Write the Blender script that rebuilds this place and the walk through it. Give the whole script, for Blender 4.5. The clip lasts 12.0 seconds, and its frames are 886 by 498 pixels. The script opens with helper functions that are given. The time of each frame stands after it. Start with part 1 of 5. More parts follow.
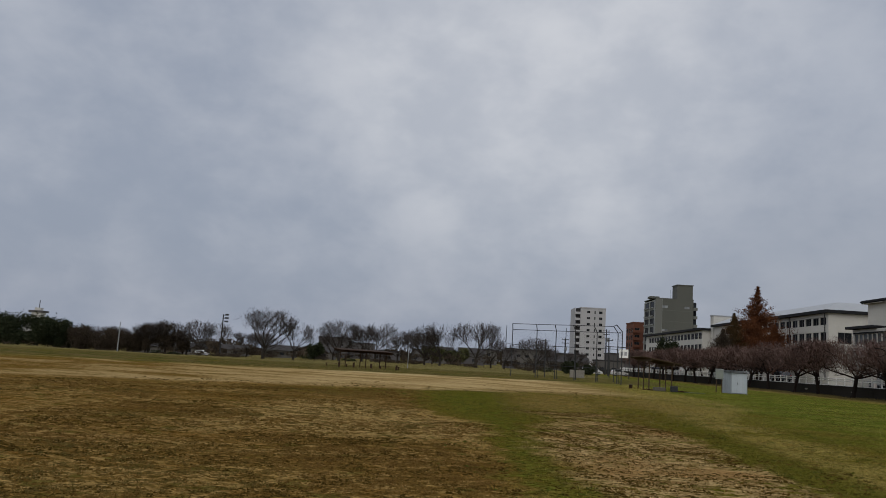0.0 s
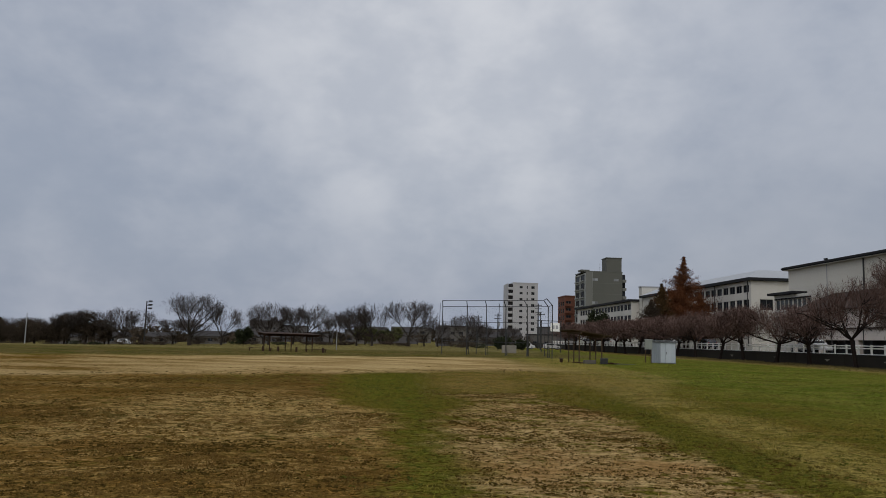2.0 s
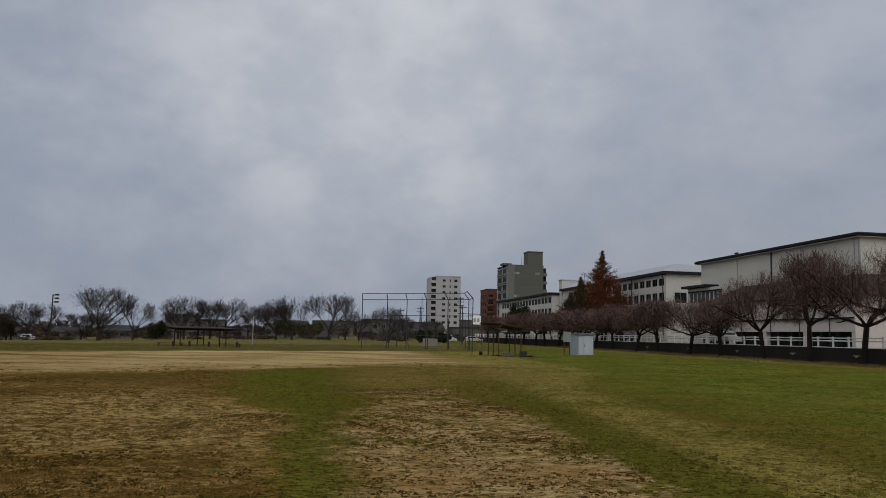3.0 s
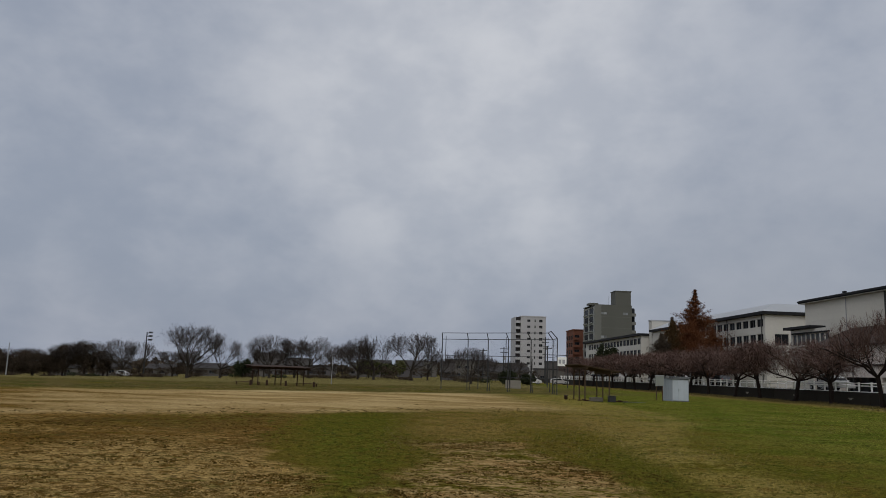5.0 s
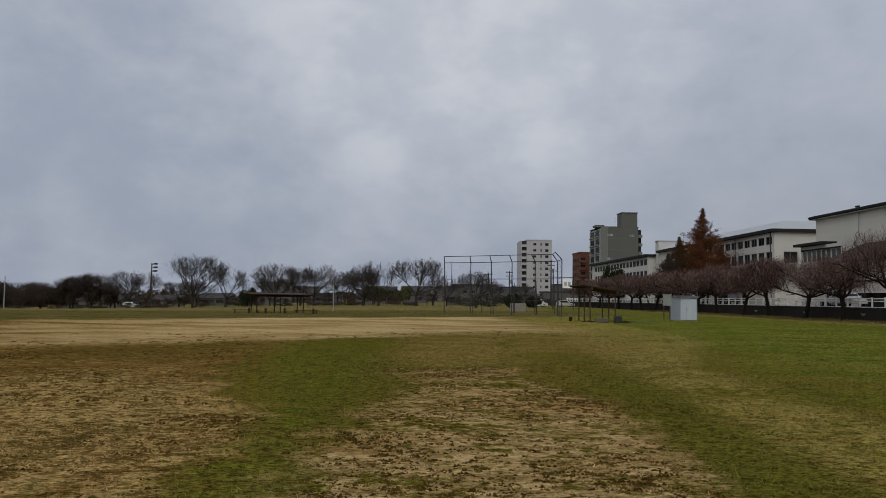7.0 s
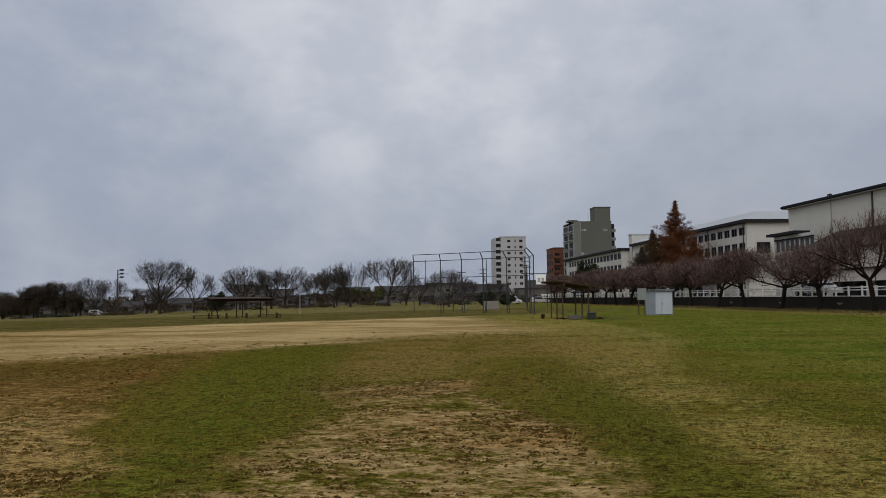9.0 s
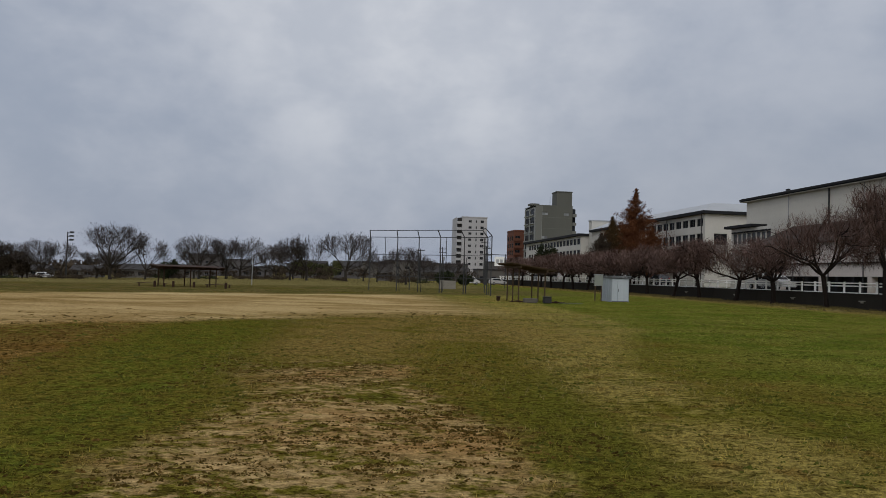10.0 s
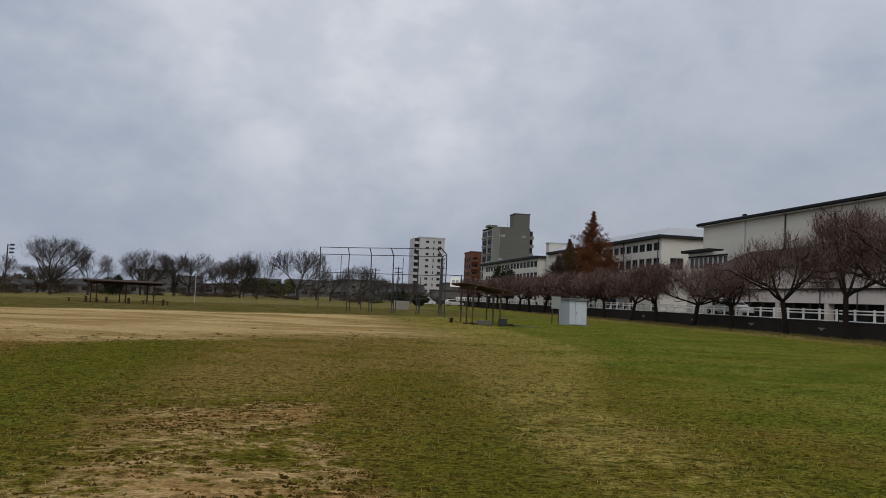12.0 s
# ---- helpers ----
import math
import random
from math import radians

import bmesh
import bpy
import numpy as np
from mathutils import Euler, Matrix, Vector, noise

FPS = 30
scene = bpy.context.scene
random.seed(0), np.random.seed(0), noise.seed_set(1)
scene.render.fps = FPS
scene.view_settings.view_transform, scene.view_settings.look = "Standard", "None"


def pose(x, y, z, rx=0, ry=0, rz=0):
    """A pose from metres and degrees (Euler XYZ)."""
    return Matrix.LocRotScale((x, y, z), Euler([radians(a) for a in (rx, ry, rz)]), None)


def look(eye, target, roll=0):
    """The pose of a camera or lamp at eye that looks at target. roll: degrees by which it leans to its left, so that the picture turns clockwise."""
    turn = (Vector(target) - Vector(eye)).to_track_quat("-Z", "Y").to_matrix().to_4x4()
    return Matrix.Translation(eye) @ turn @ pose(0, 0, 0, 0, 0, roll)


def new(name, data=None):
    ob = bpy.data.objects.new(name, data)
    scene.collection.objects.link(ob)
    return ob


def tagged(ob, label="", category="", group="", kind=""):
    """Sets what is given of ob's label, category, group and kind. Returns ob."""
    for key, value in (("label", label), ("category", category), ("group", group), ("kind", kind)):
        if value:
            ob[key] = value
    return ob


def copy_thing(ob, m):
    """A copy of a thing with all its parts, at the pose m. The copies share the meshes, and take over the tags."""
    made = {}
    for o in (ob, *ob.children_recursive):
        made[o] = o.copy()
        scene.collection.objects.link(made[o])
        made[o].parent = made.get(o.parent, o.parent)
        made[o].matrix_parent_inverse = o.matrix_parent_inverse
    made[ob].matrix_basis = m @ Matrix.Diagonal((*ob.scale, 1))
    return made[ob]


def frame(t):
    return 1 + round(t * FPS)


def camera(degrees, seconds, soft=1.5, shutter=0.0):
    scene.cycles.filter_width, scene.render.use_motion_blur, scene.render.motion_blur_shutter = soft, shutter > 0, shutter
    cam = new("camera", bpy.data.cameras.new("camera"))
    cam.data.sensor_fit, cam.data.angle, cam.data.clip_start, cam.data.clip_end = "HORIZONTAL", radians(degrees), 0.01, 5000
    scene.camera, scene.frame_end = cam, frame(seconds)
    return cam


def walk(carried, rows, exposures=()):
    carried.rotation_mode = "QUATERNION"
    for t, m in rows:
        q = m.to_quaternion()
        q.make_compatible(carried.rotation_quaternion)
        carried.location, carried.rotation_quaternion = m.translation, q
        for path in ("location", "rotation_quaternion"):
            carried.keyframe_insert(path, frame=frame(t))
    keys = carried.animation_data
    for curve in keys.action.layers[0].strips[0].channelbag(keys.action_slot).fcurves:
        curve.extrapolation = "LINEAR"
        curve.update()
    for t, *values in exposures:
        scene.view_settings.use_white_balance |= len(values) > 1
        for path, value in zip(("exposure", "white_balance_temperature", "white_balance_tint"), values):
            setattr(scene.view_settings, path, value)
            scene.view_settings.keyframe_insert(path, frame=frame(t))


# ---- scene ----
cam = camera(59.5, 12.0, soft=0.85)
PATH = [
    (0, (0.989, 1.725, 1.444), (0.932, 3.704, 1.723), 3.7),
    (0.5, (1.133, 2.288, 1.446), (1.221, 4.274, 1.664), 3.0),
    (1, (1.287, 2.834, 1.46), (1.351, 4.823, 1.667), 3.5),
    (1.5, (1.478, 3.403, 1.495), (1.615, 5.39, 1.677), 1.9),
    (2, (1.692, 3.904, 1.524), (1.809, 5.887, 1.757), 1.6),
    (2.5, (1.917, 4.377, 1.547), (2.205, 6.339, 1.807), 2.7),
    (3, (2.173, 4.984, 1.539), (2.485, 6.947, 1.76), 1.3),
    (5, (2.862, 7.653, 1.616), (2.953, 9.626, 1.933), 2.0),
    (5.5, (3.022, 8.274, 1.643), (3.02, 10.25, 1.953), 3.0),
    (6, (3.226, 8.826, 1.576), (3.234, 10.814, 1.795), 2.1),
    (6.5, (3.35, 9.366, 1.54), (3.309, 11.355, 1.742), 2.1),
    (7, (3.51, 9.978, 1.504), (3.591, 11.973, 1.632), 0.8),
    (7.5, (3.652, 10.56, 1.525), (3.742, 12.554, 1.656), -0.4),
    (9.5, (4.514, 12.967, 1.58), (4.697, 14.955, 1.698), 0.0),
    (10, (4.739, 13.623, 1.579), (4.984, 15.606, 1.649), 1.8),
    (10.5, (4.944, 14.234, 1.601), (5.222, 16.21, 1.749), 1.5),
    (11, (5.095, 14.885, 1.558), (5.346, 16.866, 1.675), 2.0),
    (11.5, (5.296, 15.5, 1.574), (5.558, 17.481, 1.655), 1.3),
    (12, (5.49, 16.174, 1.535), (5.84, 18.139, 1.663), 2.7),
]
walk(cam, [(t, look(eye, target, roll)) for t, eye, target, roll in PATH],
     [(0.0, -0.19), (1.0, -0.18), (1.5, -0.06), (2.0, -0.14), (3.0, -0.26), (5.0, -0.25), (5.5, -0.31), (6.0, -0.23), (6.5, -0.20), (7.5, -0.07), (9.5, -0.04), (10.0, -0.10), (10.5, -0.07), (11.0, -0.09), (11.5, 0.02), (12.0, 0.04)])

# ---- sky and sun ----
SUN_EL, SUN_AZ = radians(36), radians(200)
world = bpy.data.worlds.new("overcast_sky")
world.use_nodes = True
scene.world = world
scene.view_settings.exposure = 0.0


class Net:
    """Short hand for wiring nodes."""

    def __init__(self, tree):
        self.t = tree

    def node(self, kind):
        return self.t.nodes.new(kind)

    def put(self, sock, v):
        if isinstance(v, bpy.types.NodeSocket):
            self.t.links.new(v, sock)
        elif isinstance(v, (tuple, list)) and len(v) == 3 and sock.type == "RGBA":
            sock.default_value = (*v, 1)
        else:
            sock.default_value = v

    def math(self, op, a, b=0.0, c=0.0, clamp=False):
        n = self.node("ShaderNodeMath")
        n.operation, n.use_clamp = op, clamp
        for s, v in zip(n.inputs, (a, b, c)):
            self.put(s, v)
        return n.outputs[0]

    def mul(self, a, b):
        return self.math("MULTIPLY", a, b)

    def add(self, a, b):
        return self.math("ADD", a, b)

    def sub(self, a, b):
        return self.math("SUBTRACT", a, b)

    def big(self, a, b):
        return self.math("MAXIMUM", a, b)

    def step(self, v, lo, hi, out0=0.0, out1=1.0):
        """Smooth ramp of v from lo to hi."""
        n = self.node("ShaderNodeMapRange")
        n.interpolation_type = "SMOOTHSTEP"
        for s, q in zip(n.inputs, (v, lo, hi, out0, out1)):
            self.put(s, q)
        return n.outputs[0]

    def mix(self, f, a, b, blend="MIX"):
        n = self.node("ShaderNodeMix")
        n.data_type, n.blend_type = "RGBA", blend
        self.put(n.inputs[0], f), self.put(n.inputs[6], a), self.put(n.inputs[7], b)
        return n.outputs[2]

    def noise(self, vec, scale, detail=4.0, rough=0.55, distort=0.0):
        n = self.node("ShaderNodeTexNoise")
        self.put(n.inputs["Vector"], vec)
        n.inputs["Scale"].default_value, n.inputs["Detail"].default_value = scale, detail
        n.inputs["Roughness"].default_value, n.inputs["Distortion"].default_value = rough, distort
        return n.outputs["Fac"]

    def scaled(self, vec, s, turn=0.0, loc=(0, 0, 0)):
        n = self.node("ShaderNodeMapping")
        self.put(n.inputs["Vector"], vec)
        n.inputs["Scale"].default_value = s
        n.inputs["Rotation"].default_value = (0, 0, turn)
        n.inputs["Location"].default_value = loc
        return n.outputs[0]

    def xyz(self, vec):
        n = self.node("ShaderNodeSeparateXYZ")
        self.put(n.inputs[0], vec)
        return n.outputs

    def vec(self, x, y, z=0.0):
        n = self.node("ShaderNodeCombineXYZ")
        for s, v in zip(n.inputs, (x, y, z)):
            self.put(s, v)
        return n.outputs[0]


wn = Net(world.node_tree)
world.node_tree.nodes.clear()
sky = wn.node("ShaderNodeTexSky")
sky.sky_type, sky.sun_disc = "NISHITA", False
sky.sun_elevation, sky.sun_rotation, sky.air_density, sky.dust_density = SUN_EL, SUN_AZ, 1.5, 3.0
way = wn.node("ShaderNodeTexCoord").outputs["Generated"]
dx, dy, dz = wn.xyz(way)
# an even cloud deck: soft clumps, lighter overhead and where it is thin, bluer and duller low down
deck = wn.vec(dx, dy, wn.mul(dz, 1.5))
clumps = wn.noise(wn.scaled(deck, (1, 1, 1), 0.0, (1.7, 0.3, 0.9)), 3.1, 4, 0.5, 0.15)
lumps = wn.noise(wn.scaled(deck, (1, 1, 1), 0.4, (4.2, 8.1, 2.0)), 9.0, 4, 0.55, 0.1)
cover = wn.add(wn.mul(clumps, 0.55), wn.mul(lumps, 0.45))
cover = wn.step(cover, 0.36, 0.66)
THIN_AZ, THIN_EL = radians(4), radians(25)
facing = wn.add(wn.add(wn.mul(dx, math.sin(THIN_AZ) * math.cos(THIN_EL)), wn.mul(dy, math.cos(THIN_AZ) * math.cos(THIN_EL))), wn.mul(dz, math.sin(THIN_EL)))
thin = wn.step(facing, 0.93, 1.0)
cloud = wn.mix(cover, (0.325, 0.372, 0.470), (0.445, 0.480, 0.565))
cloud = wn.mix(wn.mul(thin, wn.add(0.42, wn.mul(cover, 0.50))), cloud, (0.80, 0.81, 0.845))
cloud = wn.mix(wn.mul(wn.step(dz, 0.02, 0.34), wn.add(0.10, wn.mul(cover, 0.30))), cloud, (0.60, 0.63, 0.69))
cloud = wn.mix(wn.mul(wn.mul(wn.step(dx, 0.12, 0.45), wn.step(dz, 0.36, 0.08)), 0.45), cloud, (0.335, 0.365, 0.435))
cloud = wn.mix(wn.mul(wn.step(dz, 0.42, 0.95), 0.9), cloud, (0.95, 0.97, 1.00))
cloud = wn.mix(wn.mul(wn.step(dy, 0.35, -0.6), 0.75), cloud, (0.88, 0.89, 0.91))
clear = wn.mix(1.0, sky.outputs[0], (0.1, 0.1, 0.1), "MULTIPLY")
back = wn.node("ShaderNodeBackground")
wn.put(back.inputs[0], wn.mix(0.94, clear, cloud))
back.inputs[1].default_value = 1.0
wn.t.links.new(back.outputs[0], wn.node("ShaderNodeOutputWorld").inputs[0])

sx, sy, sz = math.sin(SUN_AZ) * math.cos(SUN_EL), math.cos(SUN_AZ) * math.cos(SUN_EL), math.sin(SUN_EL)
sun = new("sun", bpy.data.lights.new("sun", "SUN"))
sun.data.energy, sun.data.angle, sun.data.color = 0.6, radians(45), (1.0, 0.95, 0.88)
sun.matrix_world = look((0, 0, 0), (-sx, -sy, -sz)) @ Matrix.Identity(4)
sun.location = (0, 0, 60)


# ---- materials ----
def surface(name, colour, rough=0.8, spread=0.25, grain=6.0, stain=0.35, bump=0.15, metal=0.0, streak=False, tint=None):
    """A plain material with grain, blotches and fine relief, at real size."""
    m = bpy.data.materials.new(name)
    m.use_nodes = True
    g = Net(m.node_tree)
    b = m.node_tree.nodes["Principled BSDF"]
    at = g.node("ShaderNodeTexCoord").outputs["Object"]
    fine = g.noise(at, grain, 6, 0.65)
    wide = g.noise(g.scaled(at, (1, 1, 0.15) if streak else (1, 1, 1)), stain, 4, 0.6)
    lone = g.node("ShaderNodeObjectInfo").outputs["Random"]
    f = g.add(g.mul(g.sub(fine, 0.5), spread * 1.4), g.mul(g.sub(wide, 0.5), spread * 2.0))
    f = g.add(f, g.mul(g.sub(lone, 0.5), spread * 0.4))
    c = g.mix(g.add(f, 0.5), tuple(v * 0.45 for v in colour), tuple(v * 1.55 for v in (tint or colour)))
    g.put(b.inputs["Base Color"], c)
    g.put(b.inputs["Roughness"], g.add(rough - 0.08, g.mul(fine, 0.16)))
    b.inputs["Metallic"].default_value = metal
    b.inputs["Specular IOR Level"].default_value = 0.5 if rough < 0.7 else 0.15
    bp = g.node("ShaderNodeBump")
    bp.inputs["Strength"].default_value, bp.inputs["Distance"].default_value = bump, 0.02
    g.put(bp.inputs["Height"], fine)
    g.put(b.inputs["Normal"], bp.outputs[0])
    return m


def foliage(name, colour, other, spread=1.0):
    """Leaves and blades: every island has its own tone."""
    m = bpy.data.materials.new(name)
    m.use_nodes = True
    g = Net(m.node_tree)
    b = m.node_tree.nodes["Principled BSDF"]
    r = g.node("ShaderNodeNewGeometry").outputs["Random Per Island"]
    at = g.node("ShaderNodeTexCoord").outputs["Object"]
    f = g.add(g.mul(r, 0.7 * spread), g.mul(g.noise(at, 0.6, 3), 0.4))
    g.put(b.inputs["Base Color"], g.mix(f, colour, other))
    b.inputs["Roughness"].default_value = 0.85
    b.inputs["Specular IOR Level"].default_value = 0.02
    return m


def field_colour(g):
    """The field's turf, bare soil and infield sand, laid out in metres of the plan. Returns colour, bareness and greenness."""
    pos = g.node("ShaderNodeNewGeometry").outputs["Position"]
    flat = g.scaled(pos, (1, 1, 0))
    wob1 = g.mul(g.sub(g.noise(flat, 0.35, 3), 0.5), 5.0)
    wob2 = g.mul(g.sub(g.noise(g.scaled(flat, (1, 1, 0), 0, (31, 7, 0)), 1.7, 4, 0.65), 0.5), 1.6)
    wob3 = g.mul(g.sub(g.noise(g.scaled(flat, (1, 1, 0), 0, (3, 57, 0)), 0.4, 3), 0.5), 5.0)
    px, py, pz = g.xyz(pos)
    x = g.add(g.add(px, g.mul(wob1, 0.35)), wob2)
    y = g.add(g.add(py, g.mul(wob3, 0.6)), g.mul(wob2, 1.5))
    v = g.sub(g.add(py, g.mul(wob3, 0.25)), g.mul(px, 0.73))
    v = g.add(v, g.mul(wob2, 0.9))
    lumps = g.noise(flat, 5.5, 5, 0.7)
    clods = g.noise(g.scaled(flat, (1.0, 1.7, 1), 0.1), 2.4, 5, 0.7)
    drift = g.noise(g.scaled(flat, (0.55, 1.0, 1), -0.63), 0.26, 6, 0.66)
    patches = g.noise(g.scaled(flat, (0.7, 1.0, 1), 0.2, (9, 4, 0)), 0.42, 5, 0.62)

    brown, rust = (0.172, 0.104, 0.034), (0.150, 0.080, 0.023)
    tan, sand = (0.290, 0.190, 0.082), (0.448, 0.325, 0.186)
    green, lush, olive, straw = (0.080, 0.084, 0.014), (0.088, 0.106, 0.016), (0.112, 0.096, 0.018), (0.262, 0.206, 0.072)

    # open turf on the road side: olive with straw and greener sweeps
    col = g.mix(g.step(patches, 0.38, 0.62), olive, (0.125, 0.098, 0.022))
    sweep = g.mul(g.step(g.add(px, g.mul(wob1, 1.4)), 8.0, 16.0), g.step(drift, 0.27, 0.44))
    col = g.mix(g.mul(sweep, 0.9), col, g.mix(g.step(patches, 0.36, 0.60), (0.083, 0.116, 0.017), (0.140, 0.146, 0.031)))
    lane = g.sub(g.add(px, g.mul(wob2, 0.7)), g.mul(py, 0.10))
    wide = g.mul(g.step(py, 27.0, 42.0), 3.6)
    strawband = g.mul(g.step(lane, 5.1, 6.2), g.step(g.sub(lane, wide), 8.0, 6.8))
    col = g.mix(g.mul(g.mul(strawband, 0.70), g.step(g.add(patches, g.mul(g.sub(clods, 0.5), 0.6)), 0.32, 0.54)), col, straw)
    col = g.mix(g.mul(g.mul(g.step(g.add(px, g.mul(wob1, 0.5)), 34.0, 39.0), g.step(patches, 0.32, 0.46)), 0.85), col, (0.215, 0.160, 0.058))
    col = g.mix(g.mul(g.mul(g.step(v, 66.0, 72.0), g.step(px, 34.0, 22.0)), g.step(drift, 0.30, 0.5)), col, g.mix(g.step(patches, 0.40, 0.58), (0.078, 0.078, 0.026), (0.132, 0.104, 0.050)))
    col = g.mix(g.mul(g.mul(g.step(g.add(v, g.mul(wob1, 1.5)), 98.0, 110.0), g.step(px, 34.0, 18.0)), 0.8), col, (0.190, 0.162, 0.078))
    # tired brown turf left of the trodden strip
    edge = g.sub(1.75, g.mul(g.step(py, 18.5, 26.5), 2.3))
    left = g.mul(g.step(g.sub(x, edge), 0.45, -0.35), g.step(v, 68.0, 64.0))
    worn = g.mix(g.step(patches, 0.40, 0.60), rust, brown)
    worn = g.mix(g.mul(g.step(g.add(g.mul(drift, 0.5), g.mul(clods, 0.5)), 0.47, 0.58), 0.75), worn, tan)
    near_tan = g.mul(g.mul(g.step(x, -5.0, -2.6), g.step(g.sub(x, edge), 0.3, -0.2)), g.mul(g.step(y, 14.0, 16.5), g.step(y, 26.0, 23.0)))
    worn = g.mix(g.mul(near_tan, g.step(clods, 0.36, 0.52)), worn, (0.315, 0.212, 0.096))
    col = g.mix(g.mul(left, 0.95), col, worn)
    # mottling of the whole turf: dead brown, matted straw and dark green at about half a metre
    mott = g.noise(g.scaled(flat, (1, 1, 1), 0.7, (21, 13, 0)), 1.5, 5, 0.68)
    calm = g.add(1.0, g.mul(sweep, -0.75))
    col = g.mix(g.mul(g.mul(g.step(mott, 0.53, 0.64), 0.75), calm), col, (0.135, 0.085, 0.026))
    col = g.mix(g.mul(g.mul(g.step(mott, 0.46, 0.36), 0.65), calm), col, (0.060, 0.062, 0.011))
    midway = g.mul(g.mul(g.step(px, 2.5, 4.0), g.step(px, 13.0, 9.0)), g.mul(g.step(v, 22.0, 27.0), g.step(v, 40.0, 35.0)))
    col = g.mix(g.mul(g.mul(midway, 0.7), g.step(patches, 0.38, 0.54)), col, (0.205, 0.142, 0.052))
    # greener belt along the near side of the sand, and the strip that runs up to it
    belt = g.mul(g.mul(g.step(v, 30.5, 33.5), g.step(v, 38.5, 36.5)), g.mul(g.step(px, -7.5, -3.0), g.step(px, 3.6, 2.4)))
    mid = g.sub(2.15, g.mul(g.step(py, 18.0, 38.0), 0.9))
    half = g.add(0.30, g.mul(g.step(py, 16.0, 30.0), 1.0))
    off = g.math("ABSOLUTE", g.sub(g.add(px, g.mul(wob2, 0.9)), mid))
    strip = g.mul(g.step(g.sub(off, half), 0.65, -0.55), g.step(v, 37.6, 36.0))
    greenness = g.big(g.mul(belt, 0.7), strip)
    col = g.mix(g.mul(greenness, g.step(g.add(mott, g.mul(g.sub(lumps, 0.5), 0.9)), 0.36, 0.62)), col, g.mix(g.step(clods, 0.4, 0.62), green, lush))
    fresh = g.mul(g.mul(g.step(lane, 4.2, 4.7), g.step(lane, 6.0, 5.3)), g.mul(g.step(py, 10.0, 13.0), g.step(py, 29.0, 24.0)))
    col = g.mix(g.mul(g.mul(fresh, 0.75), g.step(mott, 0.40, 0.56, 0.35, 1.0)), col, green)
    # trodden bare patch with two small ones beyond it
    lo = g.add(2.70, g.mul(g.step(py, 17.5, 26.0), 1.15))
    bare = g.mul(g.mul(g.step(g.sub(x, lo), -0.5, 0.5), g.step(g.add(g.sub(x, g.mul(py, 0.07)), g.mul(g.step(py, 21.0, 28.0), 1.5)), 5.3, 4.6)), g.step(y, 29.0, 26.5))
    spot_a = g.step(g.math("SQRT", g.add(g.math("POWER", g.mul(g.sub(x, 4.0), 0.8), 2.0), g.math("POWER", g.mul(g.sub(py, 26.3), 0.7), 2.0))), 1.1, 0.3)
    spot_b = g.step(g.math("SQRT", g.add(g.math("POWER", g.sub(x, 5.1), 2.0), g.math("POWER", g.sub(py, 27.0), 2.0))), 0.8, 0.25)
    bare = g.big(g.mul(bare, 0.95), g.big(g.mul(spot_a, 0.8), spot_b))
    thinning = g.mul(g.step(py, 17.0, 22.0), 0.07)
    bare = g.mul(bare, g.step(g.sub(g.add(lumps, g.add(g.mul(g.sub(patches, 0.5), 0.7), g.mul(g.sub(mott, 0.5), 0.7))), thinning), 0.34, 0.50))
    # the infield's sand
    ragged = g.add(v, g.mul(g.sub(mott, 0.5), 26.0))
    sandy = g.mul(g.mul(g.mul(g.step(v, 36.8, 39.0), g.step(ragged, 34.0, 43.0, 0.35, 1.0)), g.step(v, 71.0, 67.0)), g.step(px, 14.5, 8.0))
    sandy = g.mul(sandy, g.step(g.add(g.add(drift, g.mul(g.sub(clods, 0.5), 0.35)), g.mul(g.step(px, -20.0, -4.0), 0.22)), 0.46, 0.64))
    pale = g.mix(g.step(drift, 0.42, 0.60), (0.29, 0.198, 0.098), sand)
    pale = g.mix(g.mul(g.step(g.add(px, wob1), -3.0, -20.0), 0.65), pale, (0.225, 0.150, 0.066))
    col = g.mix(g.mul(sandy, 0.92), col, pale)
    rim = g.mul(g.mul(g.step(v, 64.6, 66.0), g.step(v, 69.0, 67.4)), g.mul(g.step(px, -14.0, -4.0), g.step(px, 12.0, 7.0)))
    col = g.mix(g.mul(g.mul(rim, 0.75), g.step(clods, 0.36, 0.52)), col, (0.50, 0.395, 0.245))
    soil = g.mix(g.step(clods, 0.42, 0.6), (0.262, 0.174, 0.086), (0.395, 0.280, 0.154))
    soil = g.mix(g.mul(g.step(patches, 0.50, 0.62), 0.55), soil, (0.255, 0.132, 0.054))
    col = g.mix(bare, col, soil)
    return col, g.big(bare, sandy), clods, lumps, flat


